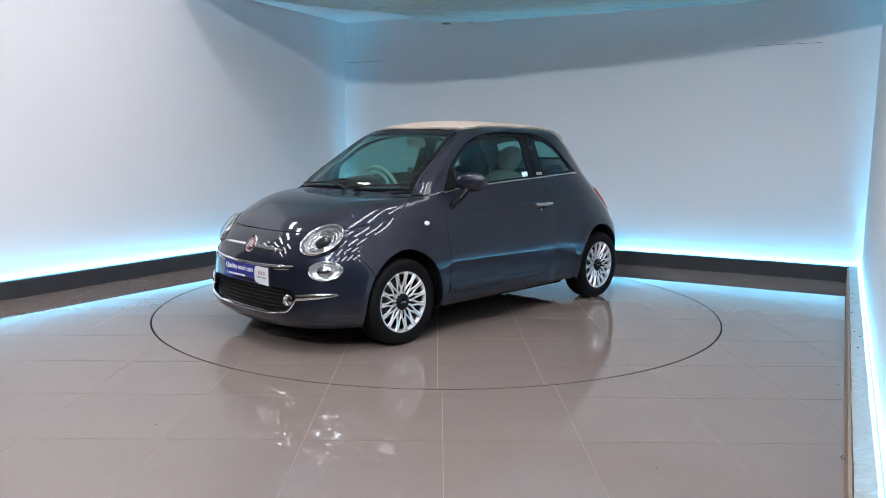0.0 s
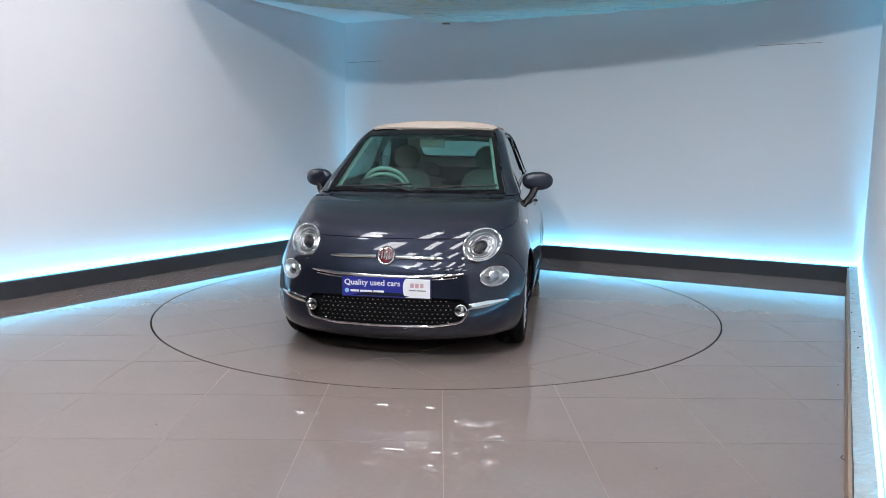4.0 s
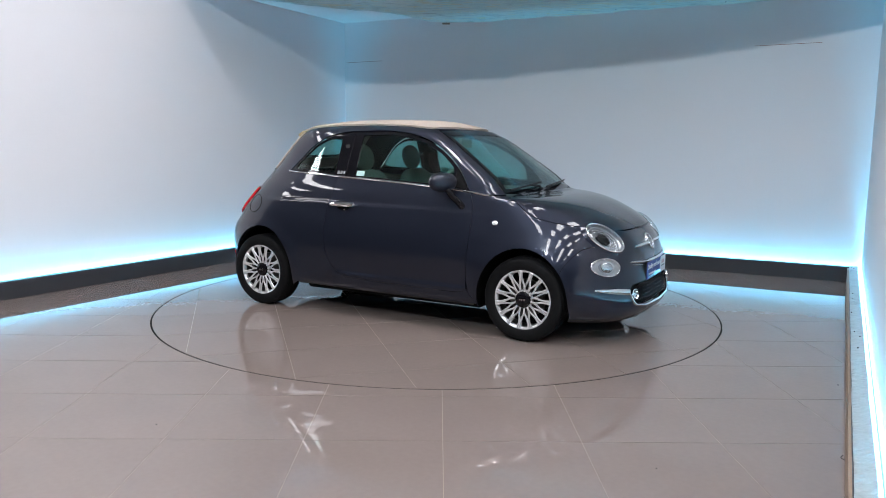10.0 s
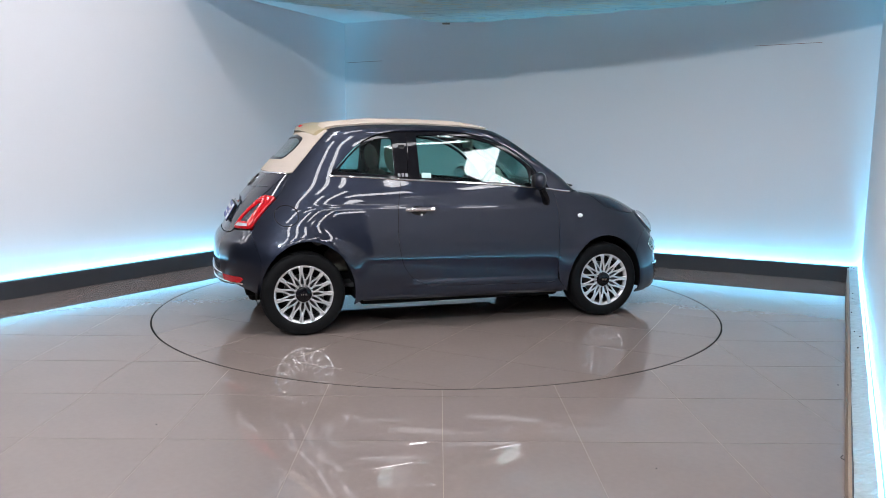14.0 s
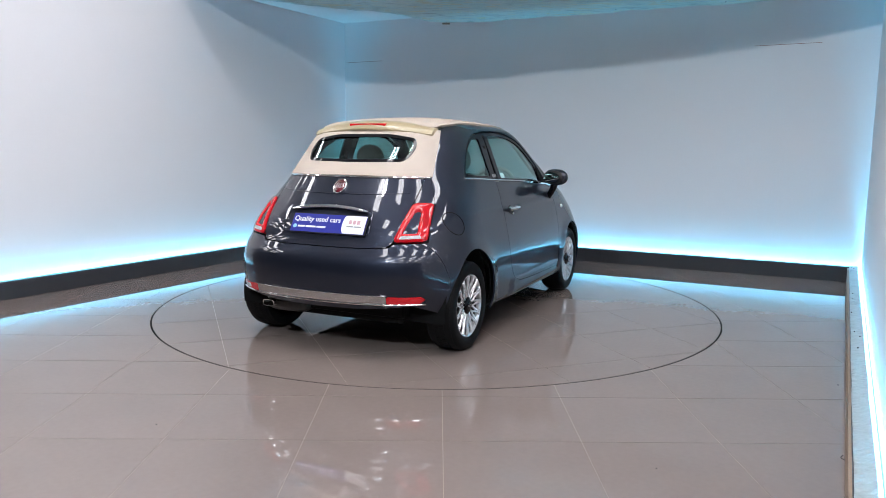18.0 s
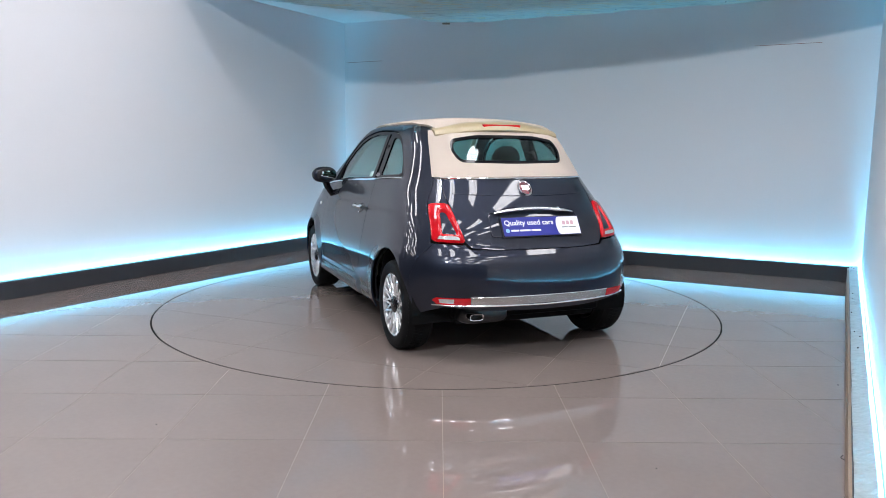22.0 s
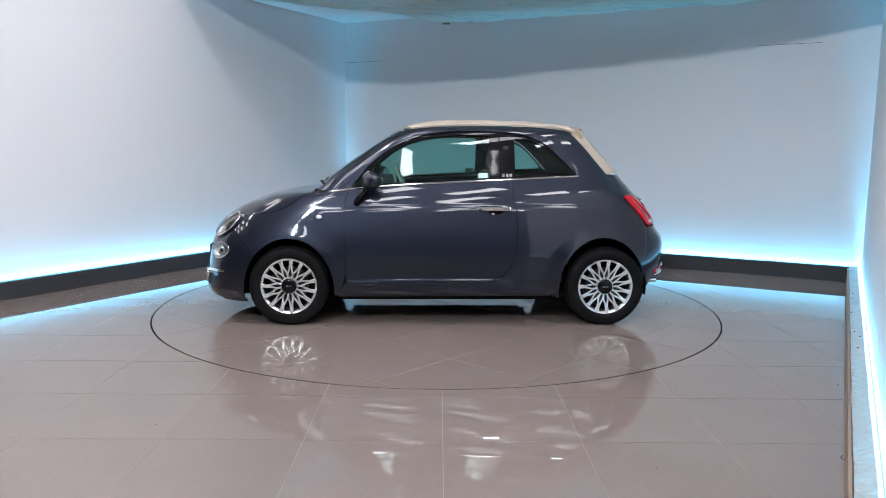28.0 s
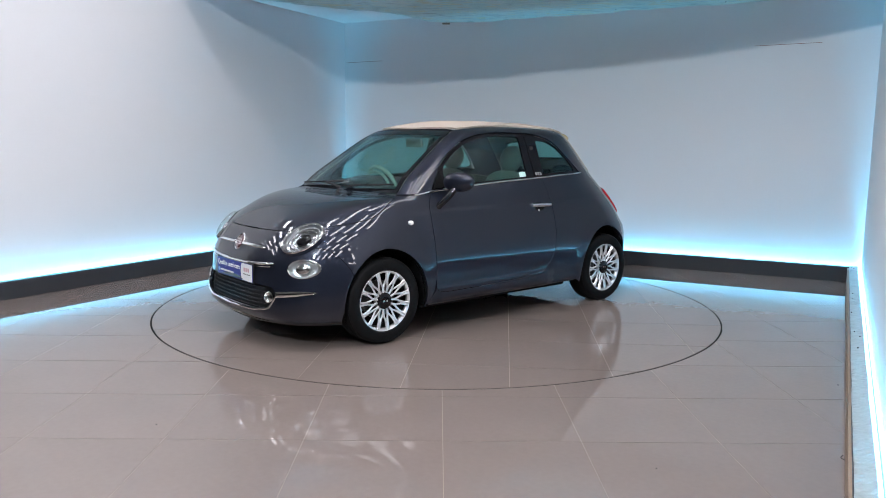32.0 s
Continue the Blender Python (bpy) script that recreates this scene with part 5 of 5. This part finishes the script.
# ---- tail lamps
LENSWHITE = material("clear_ribbed_lens", (0.42, 0.40, 0.40), 0.2, coat=1.0, var=0.2, scale=90)
for s in (1, -1):
    out = rounded(TAIL, 0.028)
    ins = rounded([(0.543, 0.893), (0.570, 0.892), (0.592, 0.770), (0.515, 0.768)], 0.013)
    w = [(s * wrap_from_y(y, z, True), z) for y, z in out]
    wi = [(s * wrap_from_y(y, z, True), z) for y, z in ins]
    if s < 0:
        w, wi = list(reversed(w)), list(reversed(wi))
    tl = skin("tail_lamp", w, "tail", REDLENS, car, holes=[wi], off=0.004, thick=0.03, step=0.010, gap=0.001, label="red ring-shaped tail lamp", bulge=0.011, brim=0.022)
    skin("lamp_insert", wi, "tail", PAINT, tl, off=0.004, thick=0.01, step=0.03, gap=0.001, label="body-coloured insert")
    rv = rounded([(0.510, 0.754), (0.606, 0.757), (0.618, 0.738), (0.502, 0.734)], 0.006)
    wr = [(s * wrap_from_y(y, z, True), z) for y, z in rv]
    skin("reversing_lamp", wr if s > 0 else list(reversed(wr)), "tail", LENSWHITE, tl, off=0.0165, thick=0.008, step=0.03, gap=0, label="clear reversing lamp strip")
    edge_l = [(s * wrap_from_y(y, z, True), z) for y, z in out]
    loop_bar("lamp_seal", edge_l, "tail", 0.003, LINER, tl, 0.0)
    rf = rounded([(0.470, 0.402), (0.655, 0.402), (0.672, 0.388), (0.64, 0.362), (0.470, 0.362)], 0.008)
    wf = [(s * wrap_from_y(y, z, True), z) for y, z in rf]
    rfl = skin("rear_reflector", wf if s > 0 else list(reversed(wf)), "tail", REDLENS, car, off=0.007, thick=0.01, step=0.03, gap=0, label="red rear reflector")
    rw = rounded([(0.56, 0.396), (0.640, 0.396), (0.630, 0.372), (0.56, 0.370)], 0.006)
    wv = [(s * wrap_from_y(y, z, True), z) for y, z in rw]
    if s > 0:
        skin("clear_part", wv, "tail", LENSWHITE, rfl, off=0.0085, thick=0.006, step=0.03, gap=0)
lp = [(wrap_from_y(y, z, True), z) for y, z in rounded([(0.466, 0.360), (0.470, 0.405), (0.0, 0.405), (-0.470, 0.405), (-0.466, 0.360), (0.0, 0.360)], 0.004)]
skin("rear_blade", lp, "tail", SATIN, rear_bumper, off=0.009, thick=0.012, step=0.04, gap=0, label="satin chrome rear bumper blade")
bar_on("chrome_line", [(wrap_from_y(y, 0.356, True), 0.352 + 0.008 * abs(y / 0.66)) for y in np.linspace(-0.665, 0.665, 31)], "tail", 0.006, CHROME, rear_bumper, 0.010, label="thin chrome line")
bar_on("chrome_line", [(wrap_from_y(y, 0.41, True), 0.408) for y in np.linspace(-0.47, 0.47, 25)], "tail", 0.004, CHROME, rear_bumper, 0.008)
bm = bmesh.new()
box(bm, (-1.083, -0.138, 1.420), (-1.050, 0.138, 1.441), 0.005)
part("stop_lamp", bm, REDLENS, car, "red high stop lamp", smooth=True)

# ---- exhaust
bm = bmesh.new()
ringo = [[(0.047 * f * math.copysign(abs(math.cos(a)) ** 0.55, math.cos(a)), 0.022 * f * math.copysign(abs(math.sin(a)) ** 0.55, math.sin(a))) for a in np.linspace(0, 2 * math.pi, 32, endpoint=False)] for f in (1.0, 1.0, 0.96, 0.80, 0.80)]
deep = (-1.45, -1.626, -1.636, -1.634, -1.50)
rows = [[bm.verts.new((x, 0.418 + p, 0.277 + h)) for p, h in ring] for ring, x in zip(ringo, deep)]
for a, b in zip(rows, rows[1:]):
    for j in range(32):
        bm.faces.new((a[j], b[j], b[(j + 1) % 32], a[(j + 1) % 32]))
bm.faces.new(rows[-1])
bmesh.ops.recalc_face_normals(bm, faces=bm.faces[:])
part("exhaust_tip", bm, CHROME, car, "oval chrome exhaust tip", smooth=True)
bm = bmesh.new()
blob(bm, (-1.48, 0.33, 0.275), (0.11, 0.17, 0.062), e=3.5)
part("silencer", bm, DISC, car, "dull steel silencer", smooth=True)
bm = bmesh.new()
tube(bm, [(-1.1, -0.62, 0.26), (-1.1, 0.62, 0.26)], 0.045, 12)
part("rear_axle", bm, LINER, car, smooth=True)

# ---- door mirrors, handles, small lamps
for s in (1, -1):
    mi = empty("door_mirror")
    mi.parent = car
    bm = bmesh.new()
    swept = pose(0, 0, 0, 0, 0, s * 22)
    mc, back_way = Vector((0.560, s * 0.832, 1.050)), swept @ Vector((-1, 0, 0))
    blob(bm, mc, (0.052, 0.116, 0.067), swept, e=2.3, nu=28, nv=18)
    part("housing", bm, PAINT, mi, smooth=True)
    bm = bmesh.new()
    blob(bm, mc + back_way * 0.022, (0.036, 0.099, 0.057), swept, e=2.4)
    part("mirror_rim", bm, PLASTIC, mi, smooth=True)
    bm = bmesh.new()
    lathe(bm, [(0.0001, 0.0036), (0.3, 0.0033), (0.6, 0.0022), (0.8, 0.0010), (0.9, 0.0002), (0.9, -0.002)], 32, Matrix.Translation(mc + back_way * 0.0615) @ pose(0, 0, 0, 0, 0, s * 20) @ pose(0, 0, 0, 0, -90, 0) @ Matrix.Diagonal((0.046, 0.086, 1, 1)))
    part("mirror_glass", bm, MIRROR, mi, smooth=True)
    bm = bmesh.new()
    foot = on_body([(0.650, 0.888)], "side", 0.002, s)[0]
    tube(bm, smooth_line([foot + Vector((0.012, -s * 0.012, -0.012)), foot + Vector((0.0, s * 0.014, 0.02)), Vector((0.612, s * 0.800, 0.960)), Vector((0.575, s * 0.820, 1.02))], 4), 0.030, 12, 0.75)
    part("mirror_arm", bm, BLACK, mi, "gloss black mirror arm", smooth=True)
    tagged(mi, "rounded body-coloured door mirror on a short arm")
    h = [(x, 0.846) for x in np.linspace(-0.440, -0.225, 9)]
    hd = bar_on("door_handle", h, "side", 0.0205, CHROME, car, 0.026, s, flat=0.85, label="chrome door handle", taper=[0.7, 1, 1, 1, 1, 1, 1, 1, 0.75])
    for x in (-0.425, -0.245):
        bar_on("handle_post", [(x, 0.846), (x + 0.002, 0.846)], "side", 0.010, CHROME, hd, 0.012, s)
    # flat black disc on the door skin, painting the shadow in the handle's hollow
    dome("recess_shadow", -0.335, 0.842, 0.060, 0.032, [(1.0, 0.001), (0.9, 0.0015), (0.1, 0.002)], BLACK, hd, "side", side=s)
    dome("door_lock", -0.318, 0.812, 0.010, 0.008, [(1.0, 0.0), (0.9, 0.006), (0.1, 0.007)], CHROME, hd, "side", side=s, n=14)
    dome("side_repeater", 0.932, 0.786, 0.021, 0.015, [(1.0, 0.0), (0.95, 0.007), (0.6, 0.011), (0.05, 0.012)], WHITE, car, "side", "small clear side repeater", s, 20)
    skin("sill_trim", [(-0.74, 0.218), (0.79, 0.210), (0.79, 0.250), (-0.74, 0.255)], "side", PLASTIC, car, off=-0.004, thick=0.01, side=s, step=0.08, gap=0)
    skin("window_sticker", rounded([(-0.285, 1.072), (-0.215, 1.069), (-0.215, 1.105), (-0.285, 1.108)], 0.004), "side", STICKER, car, off=-0.009, thick=0.002, side=s, step=0.05, gap=0, label="small pale sticker on the side glass")
    for k in range(3):
        x0 = -0.462 + k * 0.027
        skin("pillar_script", rounded([(x0, 1.078), (x0 + 0.019, 1.077), (x0 + 0.019, 1.101), (x0, 1.102)], 0.003), "side", GREYINK, car, off=-0.003, thick=0.003, side=s, step=0.05, gap=0)
loop_bar("fuel_flap_joint", ellipse(-1.250, 0.818, 0.078, 0.068, 40), "side", 0.0032, LINER, car, 0.0002, -1, "round fuel flap joint")

# ---- wipers
for y0, y1, y2, y3 in ((-0.30, -0.58, -0.02, -0.30), (0.22, 0.02, 0.57, 0.28)):
    wp = empty("wiper")
    wp.parent = car
    z0 = 0.985
    a = Vector((0.955, (y1 + y2) / 2 - 0.28 * (1 if y0 < 0 else 1), 0.975))
    bm = bmesh.new()
    blade = [Vector((float(nose_x(y, z)), y, z)) + Vector((0.016, 0, 0.010)) for y, z in zip(np.linspace(y1, y2, 10), np.linspace(0.992, 1.022, 10))]
    tube(bm, blade, 0.007, 6)
    part("blade", bm, PLASTIC, wp)
    bm = bmesh.new()
    mid = blade[5]
    p0 = Vector((0.965, y1 + (0.60 if y0 < 0 else 0.02) - 0.02, 0.972))
    tube(bm, [p0, p0.lerp(mid, 0.4) + Vector((0.015, 0, 0.015)), mid + Vector((0.006, 0, 0.006))], 0.009, 6, taper=[1.5, 1, 0.7])
    part("arm", bm, PLASTIC, wp)
    tagged(wp, "black wiper resting low on the windscreen")


# ---- cabin
bm = bmesh.new()
box(bm, (-1.30, -0.66, 0.30), (0.80, 0.66, 0.33))
part("cabin_floor", bm, CARPET, car)
bm = bmesh.new()
box(bm, (0.74, -0.66, 0.30), (0.80, 0.66, 0.92))
part("bulkhead", bm, CARPET, car)
# dashboard
bm = bmesh.new()
prof = [(0.92, 0.945), (0.70, 0.985), (0.52, 0.985), (0.44, 0.955), (0.43, 0.86), (0.47, 0.72), (0.55, 0.60), (0.80, 0.58)]
rings = []
for y in np.linspace(-0.64, 0.64, 15):
    k = 1 - 0.10 * abs(y / 0.64) ** 4
    rings.append([bm.verts.new((x if x > 0.6 else x + 0.04 * abs(y / 0.64) ** 3, y, 0.58 + (z - 0.58) * k)) for x, z in prof])
for a, b in zip(rings, rings[1:]):
    for j in range(len(prof)):
        bm.faces.new((a[j], b[j], b[(j + 1) % len(prof)], a[(j + 1) % len(prof)]))
bm.faces.new(rings[0])
bm.faces.new(rings[-1][::-1])
bmesh.ops.recalc_face_normals(bm, faces=bm.faces[:])
dash = part("dashboard", bm, DASH, car, "dark dashboard", smooth=True)
bm = bmesh.new()
blob(bm, (0.50, -0.36, 1.00), (0.13, 0.16, 0.055), e=2.6)
part("instrument_hood", bm, DASH, dash, "dark instrument hood", smooth=True)
bm = bmesh.new()
tube(bm, [(0.40 + 0.02 * math.sin(a), -0.36 + 0.150 * math.cos(a), 0.985 + 0.095 * math.sin(a)) for a in np.linspace(-0.3, math.pi + 0.3, 20)], 0.013, 8)
part("instrument_ring", bm, CREAM, dash, "cream instrument surround", smooth=True)
# steering wheel
sw = empty("steering_wheel")
sw.parent = car
sw.matrix_basis = Matrix.Translation((0.335, -0.36, 0.955)) @ pose(0, 0, 0, 0, -66, 0)
bm = bmesh.new()
R = 0.182
tube(bm, [(R * math.cos(a), R * math.sin(a), 0) for a in np.linspace(0, 2 * math.pi, 41)], 0.0165, 10)
part("wheel_rim", bm, CREAM, sw, "cream leather rim", smooth=True)
bm = bmesh.new()
blob(bm, (0, 0, -0.01), (0.072, 0.078, 0.028), e=2.6)
part("boss", bm, CREAM, sw, smooth=True)
for a in (90, -90, 180):
    bm = bmesh.new()
    tube(bm, [(0.05 * math.cos(radians(a)), 0.05 * math.sin(radians(a)), -0.008), (0.175 * math.cos(radians(a)), 0.175 * math.sin(radians(a)), 0)], 0.016, 8, 0.6)
    part("spoke", bm, CREAM, sw, smooth=True)
tagged(sw, "cream three-spoke steering wheel")


def seat(x, y, w, rear=False):
    st = empty("rear_seat" if rear else "front_seat")
    st.parent = car
    st.matrix_basis = Matrix.Translation((x, y, 0.33))
    bm = bmesh.new()
    blob(bm, (0.0, 0, 0.17), (0.27, w, 0.12), pose(0, 0, 0, 0, -8, 0), e=3.4)
    part("seat_cushion", bm, SEAT, st, smooth=True)
    bm = bmesh.new()
    hgt = 0.24 if rear else 0.29
    blob(bm, (-0.30, 0, 0.20 + hgt), (0.085, w * 0.96, hgt), pose(0, 0, 0, 0, -16, 0), e=3.2, nu=28, nv=20)
    part("backrest", bm, SEAT, st, smooth=True)
    top = Vector((-0.30, 0, 0.20 + hgt)) + Vector((-math.sin(radians(16)), 0, math.cos(radians(16)))) * (hgt + (0.07 if rear else 0.105))
    bm = bmesh.new()
    if rear:
        blob(bm, top, (0.045, 0.115, 0.075), pose(0, 0, 0, 0, -12, 0), e=2.6)
    else:
        blob(bm, top, (0.052, 0.118, 0.105), pose(0, 0, 0, 0, -12, 0), e=2.15, nu=28, nv=18)
    part("headrest", bm, SEAT if not rear else DARKCLOTH, st, "round headrest", smooth=True)
    for dy in (-0.04, 0.04):
        bm = bmesh.new()
        tube(bm, [top + Vector((0.01, dy, -0.05)), top + Vector((0.03, dy, -0.16))], 0.006, 6)
        part("headrest_post", bm, CHROME, st)
    tagged(st, "beige cloth car seat with a round headrest")


seat(-0.02, -0.36, 0.245)
seat(-0.02, 0.36, 0.245)
seat(-0.74, -0.30, 0.26, True)
seat(-0.74, 0.30, 0.26, True)
bm = bmesh.new()
box(bm, (-1.33, -0.52, 0.93), (-1.02, 0.52, 0.96), 0.01)
part("parcel_shelf", bm, CARPET, car)
# inside mirror
bm = bmesh.new()
box(bm, (-0.012, -0.098, -0.033), (0.012, 0.098, 0.033), 0.010, Matrix.Translation((0.30, 0.0, 1.318)) @ pose(0, 0, 0, 0, 8, 0))
im = part("inside_mirror", bm, CREAM, car, "cream inside mirror", smooth=True)
bm = bmesh.new()
tube(bm, [(0.30, 0, 1.34), (0.33, 0, 1.385)], 0.012, 8)
part("mirror_stem", bm, CREAM, im)
# cream trim on the pillars and door tops
for s in (1, -1):
    trim = [(s * (ws_v(z) - 0.075) * float(cW(z)), z) for z in np.linspace(1.0, 1.385, 12)] + [(s * (ws_v(z) - 0.02) * float(cW(z)), z) for z in np.linspace(1.385, 1.0, 12)]
    skin("pillar_trim", trim if s < 0 else list(reversed(trim)), "front", CREAM, car, off=-0.030, thick=0.008, step=0.05, gap=0, label="cream pillar trim")
    skin("roof_rail_trim", [(-0.85, 1.40), (0.18, 1.405), (0.10, 1.435), (-0.3, 1.442), (-0.7, 1.432)], "side", DARKCLOTH, car, off=-0.02, thick=0.008, side=s, step=0.06, gap=0)
    skin("door_card", [(-0.44, 0.36), (0.70, 0.36), (0.70, 0.955), (-0.42, 1.035)], "side", DASH, car, off=-0.060, thick=0.012, side=s, step=0.08, gap=0, label="dark door lining")
    skin("rear_lining", [(-0.50, 0.40), (-0.50, 1.045), (-0.92, 1.065), (-1.20, 1.03), (-1.20, 0.74), (-0.80, 0.70), (-0.70, 0.40)], "side", SEAT, car, off=-0.060, thick=0.012, side=s, step=0.08, gap=0, label="beige side lining")
    # seat belt by the pillar
    bm = bmesh.new()
    tube(bm, [(-0.42, s * 0.585, 1.30), (-0.40, s * 0.60, 1.0), (-0.36, s * 0.62, 0.6)], 0.022, 6, 0.15, up=(0, 1, 0))
    part("seat_belt", bm, CARPET, car, "dark seat belt")
bm = bmesh.new()
tube(bm, [(float(nose_x(y, 1.375)) - 0.055, y, 1.375) for y in np.linspace(-0.42, 0.42, 15)], 0.030, 8, 0.5)
part("header_trim", bm, DASH, car, smooth=True)
for s in (1, -1):
    bm = bmesh.new()
    box(bm, (0.22, s * 0.22 - 0.15, 1.392), (0.33, s * 0.22 + 0.15, 1.404), 0.004)
    part("sun_visor", bm, CREAM, car, "cream sun visor")


# ---------------------------------------------------------------- what moves: the turntable and the car on it
def motions():
    turn = [(0.0, -134.85), (0.5, -134.4), (1.0, -132.3), (1.5, -128.6), (2.0, -123.3)]
    turn += [(t, -117.63 + (t - 2.5) * 11.757) for t in [2.5] + list(range(3, 31))]
    turn += [(30.5, 211.5), (31.0, 216.3), (31.5, 218.95), (32.0, 219.9)]
    seat_at = Matrix.Translation((-0.0514, -0.0057, 0))
    walk(car, [(t, pose(0, 0, 0, 0, 0, a) @ seat_at) for t, a in turn])
    walk(table, [(t, pose(0, 0, 0, 0, 0, a + 45)) for t, a in turn])


motions()
